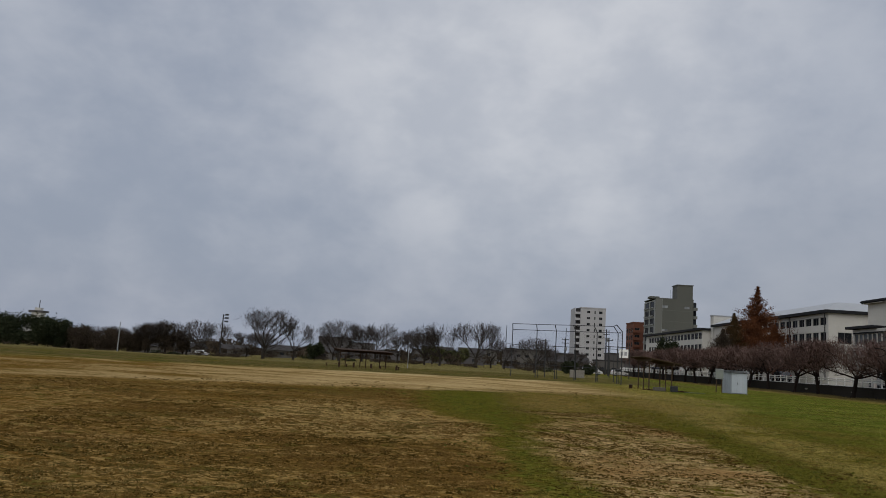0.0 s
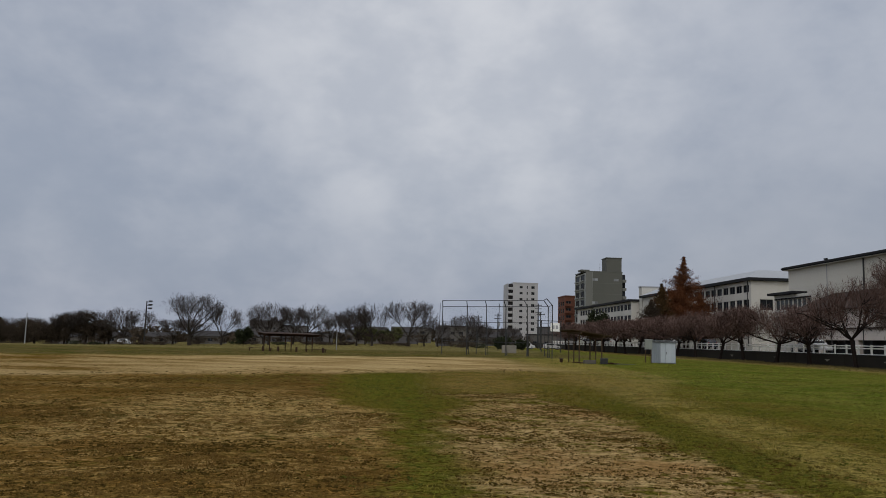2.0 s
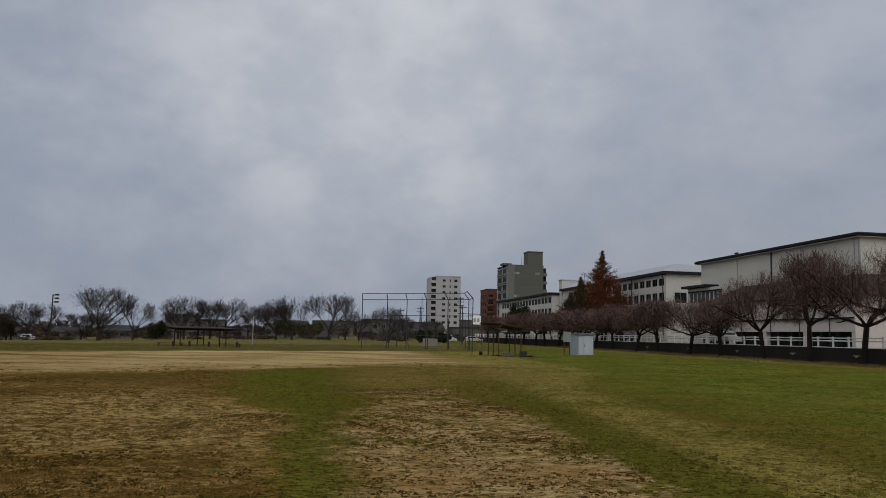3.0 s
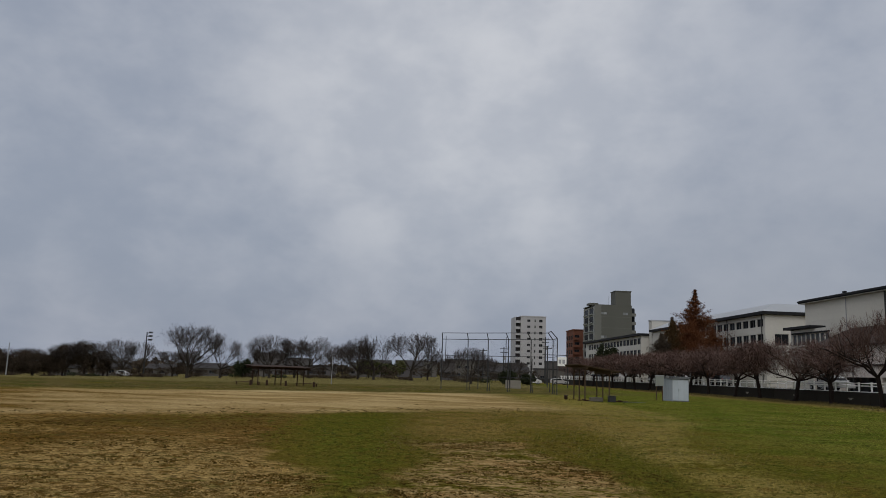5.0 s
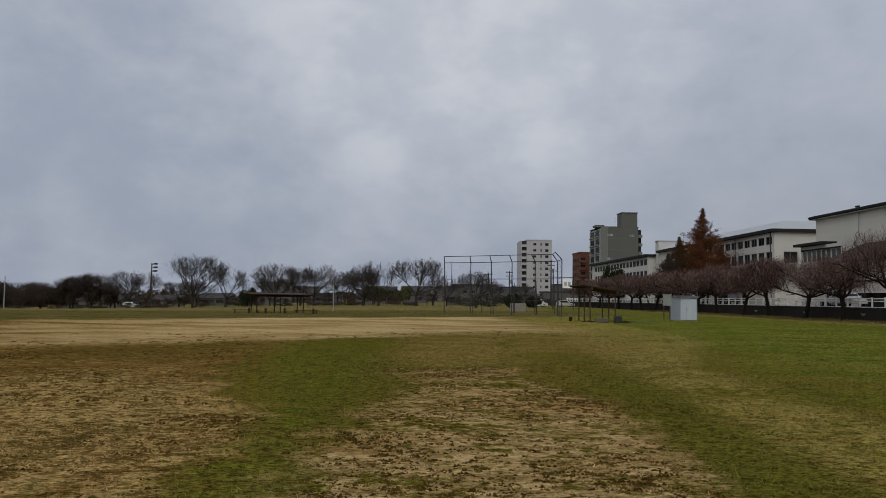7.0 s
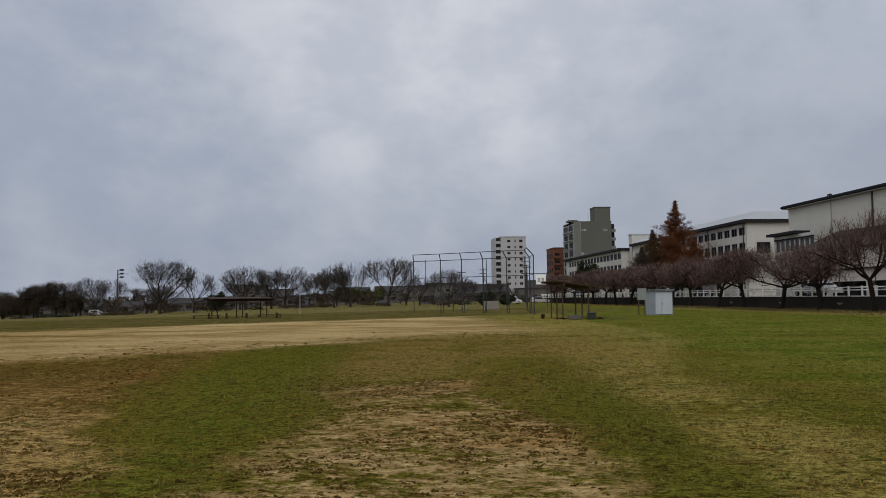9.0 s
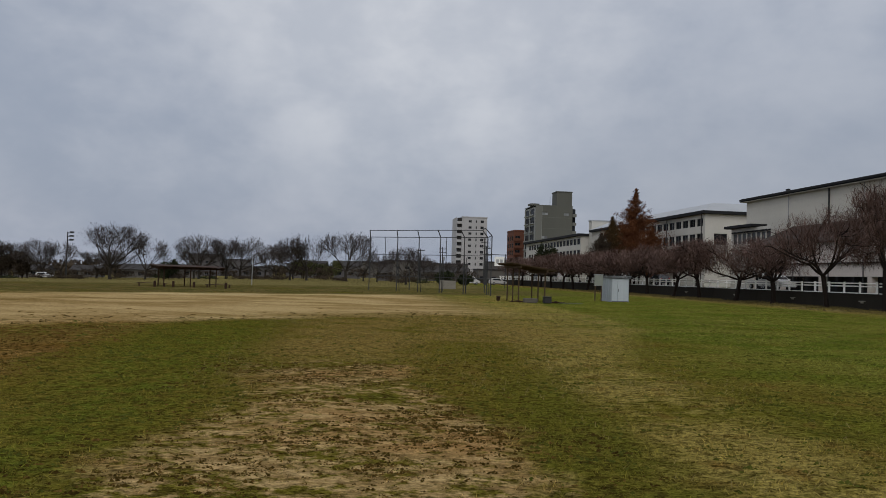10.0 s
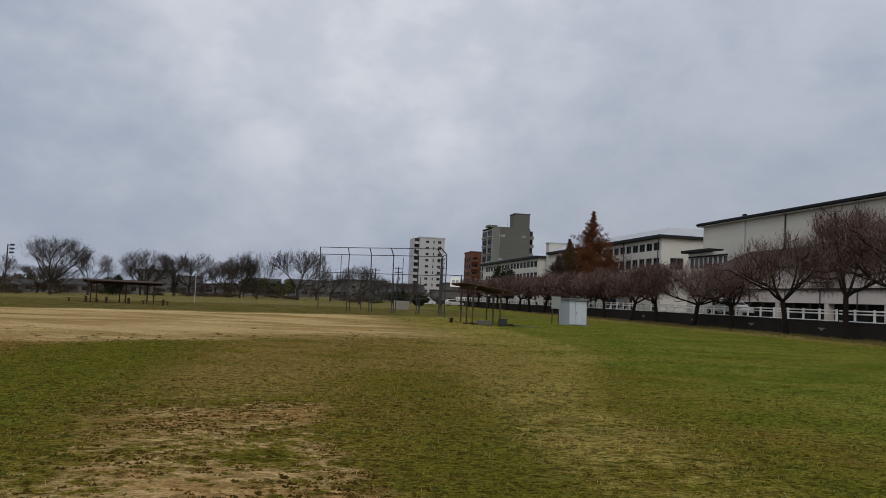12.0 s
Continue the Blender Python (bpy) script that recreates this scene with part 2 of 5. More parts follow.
def ground_material():
    m = bpy.data.materials.new("field_turf")
    m.use_nodes = True
    g = Net(m.node_tree)
    b = m.node_tree.nodes["Principled BSDF"]
    col, bare, clods, lumps, flat = field_colour(g)
    speck = g.noise(g.scaled(flat, (1, 1.4, 1)), 14.0, 4, 0.75)
    blade = g.noise(flat, 42.0, 3, 0.7)
    dead = g.step(g.noise(g.scaled(flat, (1, 1.15, 1), 0.5, (5, 5, 0)), 6.5, 4, 0.62), 0.525, 0.575)
    dead = g.mul(dead, g.step(g.noise(flat, 1.1, 3), 0.28, 0.46))
    small = g.step(g.noise(g.scaled(flat, (1, 1.2, 1), 0.9, (15, 2, 0)), 13.0, 3, 0.6), 0.55, 0.60)
    dead = g.mul(g.big(dead, g.mul(small, 0.7)), g.add(1.0, g.mul(bare, -0.55)))
    col = g.mix(g.mul(dead, 0.82), col, g.mix(0.16, (0.032, 0.023, 0.007), col))
    f = g.add(g.mul(g.sub(speck, 0.5), 2.6), g.add(g.mul(g.sub(blade, 0.5), 1.3), g.mul(g.sub(clods, 0.5), 0.8)))
    f = g.add(0.5, g.mul(f, g.add(1.0, g.mul(bare, -0.45))))
    g.put(b.inputs["Base Color"], g.mix(1.0, col, g.mix(f, (0.20, 0.19, 0.14), (1.85, 1.87, 1.60)), "MULTIPLY"))
    b.inputs["Roughness"].default_value = 0.95
    b.inputs["Specular IOR Level"].default_value = 0.0
    bp = g.node("ShaderNodeBump")
    bp.inputs["Strength"].default_value, bp.inputs["Distance"].default_value = 0.6, 0.05
    g.put(bp.inputs["Height"], g.add(speck, g.mul(clods, 1.5)))
    g.put(b.inputs["Normal"], bp.outputs[0])
    return m


def blade_material():
    m = bpy.data.materials.new("grass_blades")
    m.use_nodes = True
    g = Net(m.node_tree)
    b = m.node_tree.nodes["Principled BSDF"]
    col, *_ = field_colour(g)
    r = g.node("ShaderNodeNewGeometry").outputs["Random Per Island"]
    c = g.mix(1.0, col, g.mix(r, (0.38, 0.38, 0.30), (2.2, 2.15, 1.6)), "MULTIPLY")
    g.put(b.inputs["Base Color"], c)
    b.inputs["Roughness"].default_value = 0.85
    b.inputs["Specular IOR Level"].default_value = 0.05
    return m


def glass(name, colour=(0.03, 0.035, 0.045), gloss=0.04):
    m = bpy.data.materials.new(name)
    m.use_nodes = True
    b = m.node_tree.nodes["Principled BSDF"]
    g = Net(m.node_tree)
    lone = g.node("ShaderNodeObjectInfo").outputs["Random"]
    g.put(b.inputs["Base Color"], g.mix(lone, tuple(c * 0.6 for c in colour), tuple(c * 1.8 for c in colour)))
    b.inputs["Roughness"].default_value = 0.15
    b.inputs["Specular IOR Level"].default_value = gloss
    return m


TURF, BLADES = ground_material(), blade_material()
TUFT = foliage("dead_tufts", (0.021, 0.014, 0.003), (0.068, 0.044, 0.010))
WORN = foliage("dead_grass_brown", (0.062, 0.034, 0.008), (0.200, 0.118, 0.034))
WORN_OLIVE = foliage("dead_grass_olive", (0.046, 0.038, 0.010), (0.150, 0.116, 0.034))
RUSTTUFT = foliage("rust_tufts", (0.052, 0.031, 0.007), (0.150, 0.090, 0.024))
GREENTUFT = foliage("green_tufts", (0.026, 0.030, 0.005), (0.085, 0.092, 0.016))
STALK = foliage("dry_stalks", (0.16, 0.125, 0.044), (0.32, 0.255, 0.102))
WEED = foliage("bank_weeds", (0.06, 0.052, 0.018), (0.22, 0.175, 0.07))
CONCRETE = surface("dark_concrete", (0.027, 0.024, 0.020), 0.9, 0.35, 5, 0.3, streak=True)
PALE_CONCRETE = surface("pale_concrete", (0.22, 0.205, 0.175), 0.9, 0.3)
BENCH_CONCRETE = surface("stained_concrete", (0.11, 0.10, 0.085), 0.9, 0.35)
ASPHALT = surface("asphalt", (0.055, 0.055, 0.055), 0.95, 0.2, 30)
RAIL_WHITE = surface("white_rail_paint", (0.88, 0.88, 0.86), 0.55, 0.12, 8, 0.8)
STEEL = surface("dark_steel", (0.022, 0.023, 0.025), 0.6, 0.2, 20, 0.8, metal=0.0)
GALV = surface("galvanised_steel", (0.30, 0.31, 0.32), 0.5, 0.2, 20, 0.8, metal=0.6)
WOOD = surface("weathered_wood", (0.070, 0.048, 0.030), 0.85, 0.35, 14, 1.2, streak=True)
DARKWOOD = surface("dark_timber", (0.040, 0.022, 0.014), 0.85, 0.3, 14, 1.2)
BARK = surface("cherry_bark", (0.022, 0.016, 0.014), 0.9, 0.35, 10, 1.0)
TWIG = foliage("cherry_twigs", (0.068, 0.044, 0.038), (0.200, 0.131, 0.113))
BARK_PALE = surface("zelkova_bark", (0.040, 0.034, 0.028), 0.9, 0.3, 8, 0.8)
TWIG_PALE = foliage("zelkova_twigs", (0.042, 0.036, 0.035), (0.105, 0.090, 0.088))
RUSTLEAF = foliage("rust_needles", (0.060, 0.026, 0.013), (0.165, 0.066, 0.030))
BROWNLEAF = foliage("brown_green_needles", (0.026, 0.024, 0.012), (0.105, 0.060, 0.026))
DARKLEAF = foliage("evergreen_leaves", (0.012, 0.018, 0.010), (0.045, 0.052, 0.028))
OLIVELEAF = foliage("olive_leaves", (0.040, 0.045, 0.018), (0.105, 0.105, 0.045))
SCRUB = foliage("winter_scrub", (0.030, 0.024, 0.018), (0.080, 0.062, 0.045))
SHED_PAINT = surface("shed_paint", (0.44, 0.49, 0.54), 0.5, 0.14, 5, 0.9, streak=True)
# same shed paint darkened: the side walls' shade is put into the colour
SHED_SHADED = surface("shed_paint_shaded", (0.30, 0.335, 0.37), 0.55, 0.16, 5, 0.9, streak=True)
SHED_ROOF = surface("shed_roof_metal", (0.12, 0.13, 0.14), 0.6, 0.2)
BOARD_GREEN = surface("faded_green_board", (0.10, 0.115, 0.05), 0.8, 0.25)
BOARD = surface("board_panel", (0.23, 0.25, 0.23), 0.7, 0.2)
GYM_WALL = surface("cream_siding", (0.52, 0.505, 0.46), 0.8, 0.12, 3, 0.12, streak=True)
AISLE_WALL = surface("aisle_wall", (0.60, 0.55, 0.52), 0.8, 0.14, 3, 0.15, streak=True)
AISLE_ROOF = surface("brown_metal_roof", (0.050, 0.038, 0.035), 0.7, 0.2, 3, 0.3)
DARK_EAVE = surface("dark_eave", (0.016, 0.017, 0.019), 0.75, 0.2)
WHITE_WALL = surface("white_render", (0.51, 0.50, 0.47), 0.85, 0.12, 2, 0.1, streak=True)
PALE_ROOF = surface("pale_metal_roof", (0.33, 0.35, 0.38), 0.6, 0.12, 2, 0.2)
GREY_WALL = surface("grey_green_tile", (0.104, 0.107, 0.096), 0.75, 0.14, 2, 0.1, streak=True)
GREY_MID = surface("grey_tile_corner", (0.150, 0.154, 0.142), 0.75, 0.14, 2, 0.1, streak=True)
# grey raised so that the west side looks lit: light put into the colour
GREY_PALE = surface("grey_tile_bay", (0.26, 0.27, 0.258), 0.75, 0.14, 2, 0.1)
APT_WALL = surface("pale_tile", (0.40, 0.40, 0.415), 0.8, 0.12, 2, 0.08, streak=True)
BROWN_WALL = surface("red_brown_tile", (0.140, 0.060, 0.040), 0.8, 0.15, 2, 0.1)
HOUSE_WALL = surface("house_render", (0.115, 0.108, 0.10), 0.85, 0.2, 2, 0.2)
HOUSE_ROOF = surface("house_roof", (0.045, 0.042, 0.043), 0.8, 0.2)
FAR_WALL = surface("far_grey_wall", (0.095, 0.09, 0.092), 0.85, 0.15, 1, 0.1)
PANE = glass("window_pane", (0.016, 0.018, 0.021), 0.012)
PANE_PALE = glass("pale_pane", (0.06, 0.066, 0.072))
# pale base colour stands in for the sky reflected in these panes
PANE_REFLECT = glass("pane_painted_reflection", (0.22, 0.235, 0.25))
FRAME = surface("window_frame_metal", (0.14, 0.14, 0.14), 0.5, 0.1, metal=0.2)
CAR_WHITE = surface("car_white", (0.52, 0.52, 0.52), 0.25, 0.05, 3, 0.5, 0.0)
CAR_GREY = surface("car_silver", (0.40, 0.41, 0.43), 0.3, 0.06, 3, 0.5, 0.0, metal=0.4)
CAR_DARK = surface("car_dark", (0.045, 0.05, 0.06), 0.25, 0.06, 3, 0.5, 0.0)
RUBBER = surface("tyre_rubber", (0.02, 0.02, 0.02), 0.9, 0.1)
LAMP_RED = surface("tail_lamp", (0.30, 0.02, 0.02), 0.3, 0.05)
LAMP_CLEAR = surface("head_lamp", (0.6, 0.6, 0.6), 0.2, 0.05)
BLACK = surface("black_plastic", (0.015, 0.015, 0.016), 0.6, 0.1)


# ---- building blocks ----
def mesh_of(name, verts, faces, material):
    me = bpy.data.meshes.new(name)
    me.from_pydata(verts, [], faces)
    me.materials.append(material)
    return me


def part(name, bm, material, parent, label="", loc=(0, 0, 0), turn=0.0):
    """Links a bmesh as one mesh object under a thing or a part."""
    me = bpy.data.meshes.new(name)
    bm.to_mesh(me)
    bm.free()
    me.materials.append(material)
    return piece(name, me, parent, label, loc, turn)


def piece(name, me, parent, label="", loc=(0, 0, 0), turn=0.0):
    ob = new(name, me)
    ob.parent = parent
    ob.location, ob.rotation_euler = loc, (0, 0, turn)
    if label:
        ob["label"] = label
    return ob


def thing(name, label, category, loc=(0, 0, 0), turn=0.0, group="", kind=""):
    ob = new(name)
    ob.empty_display_size = 0.3
    ob.location, ob.rotation_euler = loc, (0, 0, radians(turn))
    return tagged(ob, label, category, group, kind)


def box(*spans, bevel=0.0):
    """A bmesh of boxes (x0, x1, y0, y1, z0, z1)."""
    bm = bmesh.new()
    for x0, x1, y0, y1, z0, z1 in spans:
        vs = [bm.verts.new(p) for p in ((x0, y0, z0), (x1, y0, z0), (x1, y1, z0), (x0, y1, z0), (x0, y0, z1), (x1, y0, z1), (x1, y1, z1), (x0, y1, z1))]
        for f in ((3, 2, 1, 0), (4, 5, 6, 7), (0, 1, 5, 4), (1, 2, 6, 5), (2, 3, 7, 6), (3, 0, 4, 7)):
            bm.faces.new([vs[i] for i in f])
    if bevel:
        bmesh.ops.bevel(bm, geom=bm.edges[:], offset=bevel, segments=1, affect="EDGES", clamp_overlap=True)
    return bm


def tube(points, radius, sides=8, bm=None, tip=None):
    """A round bar along points; tapers to tip where that is given."""
    bm = bm or bmesh.new()
    pts = [Vector(p) for p in points]
    rings = []
    for i, p in enumerate(pts):
        d = (pts[min(i + 1, len(pts) - 1)] - pts[max(i - 1, 0)]).normalized()
        a = d.cross(Vector((0, 0, 1)) if abs(d.z) < 0.9 else Vector((1, 0, 0))).normalized()
        b = d.cross(a)
        r = radius if tip is None else radius + (tip - radius) * i / (len(pts) - 1)
        rings.append([bm.verts.new(p + a * r * math.cos(k * math.tau / sides) + b * r * math.sin(k * math.tau / sides)) for k in range(sides)])
    for u, w in zip(rings, rings[1:]):
        for k in range(sides):
            bm.faces.new((u[k], u[(k + 1) % sides], w[(k + 1) % sides], w[k]))
    bm.faces.new(rings[0]), bm.faces.new(rings[-1][::-1])
    bmesh.ops.recalc_face_normals(bm, faces=bm.faces[:])
    return bm


def prism(profile, x0, x1, inset=0.0, bm=None):
    """A (y, z) outline drawn out along x, its upper points drawn in by inset."""
    bm = bm or bmesh.new()
    top = max(z for y, z in profile)
    low = min(z for y, z in profile)
    sides = []
    for x, s in ((x0, 1), (x1, -1)):
        sides.append([bm.verts.new((x + s * inset * (z - low) / (top - low), y, z)) for y, z in profile])
    n = len(profile)
    for i in range(n):
        bm.faces.new((sides[0][i], sides[0][(i + 1) % n], sides[1][(i + 1) % n], sides[1][i]))
    bm.faces.new(sides[0][::-1]), bm.faces.new(sides[1])
    bmesh.ops.recalc_face_normals(bm, faces=bm.faces[:])
    return bm


def facade(width, height, holes, depth=0.22):
    """A wall face in the xz plane that looks towards -y, with openings that go in by depth."""
    bm = bmesh.new()
    us = sorted({0.0, width, *(h[0] for h in holes), *(h[1] for h in holes)})
    ws = sorted({0.0, height, *(h[2] for h in holes), *(h[3] for h in holes)})
    grid = {}

    def at(u, w, y=0.0):
        key = (round(u, 4), round(w, 4), y)
        if key not in grid:
            grid[key] = bm.verts.new((u, y, w))
        return grid[key]

    for u0, u1 in zip(us, us[1:]):
        for w0, w1 in zip(ws, ws[1:]):
            um, wm = (u0 + u1) / 2, (w0 + w1) / 2
            if not any(h[0] < um < h[1] and h[2] < wm < h[3] for h in holes):
                bm.faces.new((at(u0, w0), at(u1, w0), at(u1, w1), at(u0, w1)))
    for u0, u1, w0, w1 in holes:
        c = [(u0, w0), (u1, w0), (u1, w1), (u0, w1)]
        for p, q in zip(c, c[1:] + c[:1]):
            bm.faces.new((at(*p), at(*q), at(*q, depth), at(*p, depth)))
    return bm


WINDOW_MESHES = {}


def window_at(parent, u0, u1, w0, w1, loc, turn, leaves=2, pane=None):
    """A framed window set back in an opening: frame, and panes as its parts."""
    pane = pane or PANE
    w, h = round(u1 - u0, 3), round(w1 - w0, 3)
    key = (w, h, leaves, pane.name)
    if key not in WINDOW_MESHES:
        t = 0.06
        spans = [(0, w, 0, 0.07, 0, t), (0, w, 0, 0.07, h - t, h)] + [(i * (w - t) / leaves, i * (w - t) / leaves + t, 0, 0.068, t, h - t) for i in range(leaves + 1)]
        bm = box(*spans)
        fm = bpy.data.meshes.new("window")
        bm.to_mesh(fm), bm.free()
        fm.materials.append(FRAME)
        pw = (w - t) / leaves - t
        bm = box((0, pw, 0, 0.02, 0, h - 2 * t))
        pm = bpy.data.meshes.new("pane")
        bm.to_mesh(pm), bm.free()
        pm.materials.append(pane)
        WINDOW_MESHES[key] = (fm, pm, [(i * (w - t) / leaves + t, 0.03, t) for i in range(leaves)])
    fm, pm, spots = WINDOW_MESHES[key]
    turned = Matrix.Rotation(turn, 4, "Z") @ Vector((u0, 0.15, w0))
    win = piece("window", fm, parent, "", Vector(loc) + turned, turn)
    for s in spots:
        piece("pane", pm, win, "", s)
    return win


def block(parent, name, x0, x1, y0, y1, z0, z1, material, south=(), west=(), label="", leaves=2, pane=None):
    """One body of a building: two faces with windows (south, west), two plain ones and a lid."""
    if south is not None:
        part(name, facade(x1 - x0, z1 - z0, list(south)), material, parent, label, (x0, y0, z0))
        for h in south:
            window_at(parent, *h, (x0, y0, z0), 0.0, leaves, pane)
    part(name, facade(y1 - y0, z1 - z0, list(west)), material, parent, label, (x0, y1, z0), -math.pi / 2)
    for h in west:
        window_at(parent, *h, (x0, y1, z0), -math.pi / 2, leaves, pane)
    part(name, box((x0 + 0.3, x1, y1 - 0.3, y1, 0, z1 - z0 - 0.004), (x1 - 0.3, x1, y0 + 0.3, y1 - 0.304, 0, z1 - z0 - 0.004)), material, parent, label, (0, 0, z0))


# ---- ground, road and retaining wall ----
def smooth(v, lo, hi):
    t = np.clip((v - lo) / (hi - lo), 0, 1)
    return t * t * (3 - 2 * t)


def ground_height(x, y):
    """The field is level; beyond the infield it falls away gently to the west."""
    return smooth(y, 70, 170) * 0.03 * np.clip(x, -200, 0)


def ground_sheet():
    xs = np.concatenate([[-4000, -1500, -600, -300, -200], np.arange(-150, -24, 6), np.arange(-24, 43, 1.0), [43.0, 44.02, 44.25, 47, 52, 60, 90, 200, 600, 1500, 4000]])
    ys = np.concatenate([[-4000, -1000, -300, -100, -40], np.arange(-20, 72, 1.0), np.arange(72, 260, 6), [300, 400, 600, 1000, 2000, 4500]])
    X, Y = np.meshgrid(xs, ys)
    Z = ground_height(X, Y)
    Z += np.where((np.abs(X) < 43) & (Y < 90) & (Y > -15), 0.03 * np.sin(X * 0.9 + 1.3 * np.sin(Y * 0.31)) * np.sin(Y * 0.7 + 0.8), 0)
    Z = np.where(X > 44.1, 1.15, Z)
    verts = np.stack([X, Y, Z], -1).reshape(-1, 3)
    nx, ny = len(xs), len(ys)
    i = (np.arange(ny - 1)[:, None] * nx + np.arange(nx - 1)[None]).ravel()
    faces = np.stack([i, i + 1, i + 1 + nx, i + nx], -1)
    ob = new("ground", mesh_of("ground", verts.tolist(), faces.tolist(), TURF))
    ob.data.polygons.foreach_set("use_smooth", [True] * len(ob.data.polygons))
    tagged(ob, "patchy brown and green winter turf with bare soil", "ground", kind="structure")


ground_sheet()
tagged(part("road", box((44.55, 52.0, -60, 420, 1.1, 1.262)), ASPHALT, None), "grey asphalt road above the retaining wall", "road", kind="structure")
wall = thing("retaining_wall", "dark stained concrete retaining wall below the road", "wall", (44.0, 0, 0), kind="structure")
for k in range(26):
    y0 = 12 + k * 9.0
    part("wall_panel", box((0, 0.5, y0 + 0.01, y0 + 8.98, -0.2, 1.16), bevel=0.02), CONCRETE, wall)
part("coping", box((-0.04, 0.54, 12, 246, 1.164, 1.24)), CONCRETE, wall, "dark concrete coping")
for y in (60.3, 68.6, 77.9, 88.1, 99.5):
    part("drain_outlet", box((-0.10, -0.004, y - 0.35, y + 0.35, 0.62, 0.70), (-0.10, -0.004, y - 0.12, y + 0.12, 0.50, 0.616)), PALE_CONCRETE, wall, "pale concrete drain outlet")


# ---- white road railing ----
def railing():
    th = thing("road_railing", "white painted railing with posts and two rails", "railing", (44.25, 28.71, 1.24), group="railing along the road")
    for k in range(5):
        part("post", box((-0.06, 0.06, k * 1.932 - 0.075, k * 1.932 + 0.075, 0, 0.90), bevel=0.012), RAIL_WHITE, th)
    for z in (0.56, 0.79):
        part("rail", tube([(0, -0.06, z), (0, 9.36, z)], 0.05, 8), RAIL_WHITE, th)
    part("foot_rail", box((-0.06, -0.0, 0.07, 9.3, 0.0, 0.07)), RAIL_WHITE, th)
    return th


fence = railing()
for k in range(1, 19):
    copy_thing(fence, pose(44.25, 28.71 + k * 9.66, 1.24))


# ---- trees ----
def stems_mesh(name, segs, sides, material):
    """One mesh of tapered stems from (p0, p1, r0, r1) rows."""
    p0 = np.array([s[0] for s in segs], float)
    p1 = np.array([s[1] for s in segs], float)
    r0 = np.array([s[2] for s in segs], float)
    r1 = np.array([s[3] for s in segs], float)
    d = p1 - p0
    d /= np.linalg.norm(d, axis=1, keepdims=True) + 1e-9
    up = np.where(np.abs(d[:, 2:3]) < 0.9, np.array([[0, 0, 1.0]]), np.array([[1.0, 0, 0]]))
    a = np.cross(d, up)
    a /= np.linalg.norm(a, axis=1, keepdims=True)
    b = np.cross(d, a)
    if sides == 2:
        v = np.stack([p0 - a * r0[:, None], p0 + a * r0[:, None], p1 + a * r1[:, None], p1 - a * r1[:, None]], 1).reshape(-1, 3)
        return mesh_of(name, v.tolist(), np.arange(4 * len(segs)).reshape(-1, 4).tolist(), material)
    ang = np.arange(sides) * math.tau / sides
    ring = a[:, None] * np.cos(ang)[None, :, None] + b[:, None] * np.sin(ang)[None, :, None]
    v = np.stack([p0[:, None] + ring * r0[:, None, None], p1[:, None] + ring * r1[:, None, None]], 1).reshape(-1, 3)
    k = np.arange(sides)
    f = np.stack([k, (k + 1) % sides, sides + (k + 1) % sides, sides + k], -1)
    faces = (np.arange(len(segs))[:, None, None] * 2 * sides + f[None]).reshape(-1, 4)
    return mesh_of(name, v.tolist(), faces.tolist(), material)


def grow(rng, p, d, length, r, level, cfg, segs):
    """A crooked stem that sends out side stems and forks at its end."""
    n = cfg["steps"][level]
    p, d = Vector(p), Vector(d).normalized()
    r_end = r * cfg["taper"][level]
    for i in range(n):
        w = cfg["wander"][level]
        d = (d + Vector((rng.gauss(0, w), rng.gauss(0, w), rng.gauss(0, w) + cfg["rise"][level]))).normalized()
        if level == 1 and i < 3 and d.z < 0.25:
            d = Vector((d.x, d.y, 0.25)).normalized()
        q = p + d * (length / n)
        cz, rz, rx = cfg["dome"]
        if level and (q.x / rx) ** 2 + (q.y / rx) ** 2 + ((q.z - cz) / rz) ** 2 > cfg["edge"] * rng.uniform(0.62, 1.16):
            return
        if level > 1 and q.z < cfg["floor"] * rng.uniform(0.9, 1.3):
            return
        ra, rb = r + (r_end - r) * i / n, r + (r_end - r) * (i + 1) / n
        segs[level].append((tuple(p), tuple(q), ra, rb))
        if level + 1 < len(cfg["steps"]) and (i + 1) / n > cfg["bare"][level]:
            for _ in range(cfg["kids"][level] if i < n - 1 else cfg["ends"][level]):
                spread = radians(rng.uniform(*cfg["angle"][level]))
                side = d.orthogonal().normalized()
                turn = rng.uniform(0, math.tau) if level else (len(segs[1]) / cfg["steps"][1] + rng.uniform(-0.25, 0.25)) * math.tau / cfg["ends"][0]
                side.rotate(Matrix.Rotation(turn, 3, d))
                nd = d * math.cos(spread) + side * math.sin(spread)
                grow(rng, q, nd, length * rng.uniform(*cfg["ratio"][level]), max(rb * cfg["thin"][level], cfg["least"]), level + 1, cfg, segs)
        p = q


def tree(name, label, seed, trunk, radius, cfg, bark, twig, group, lean=0.05):
    rng = random.Random(seed)
    segs = [[] for _ in cfg["steps"]]
    grow(rng, (0, 0, -0.15), (rng.gauss(0, lean), rng.gauss(0, lean), 1), trunk, radius, 0, cfg, segs)
    flare = [((0, 0, -0.2), (0, 0, 0.35), radius * 1.5, radius * 0.98)]
    th = thing(name, label, "tree", group=group)
    stout = [s for lv in segs[:-2] for s in lv] + flare
    piece("trunk", stems_mesh("trunk", stout, 5, bark), th, "dark crooked trunk and boughs")
    piece("crown", stems_mesh("crown", segs[-2] + segs[-1], 2, twig), th, "dense leafless twigs")
    return th


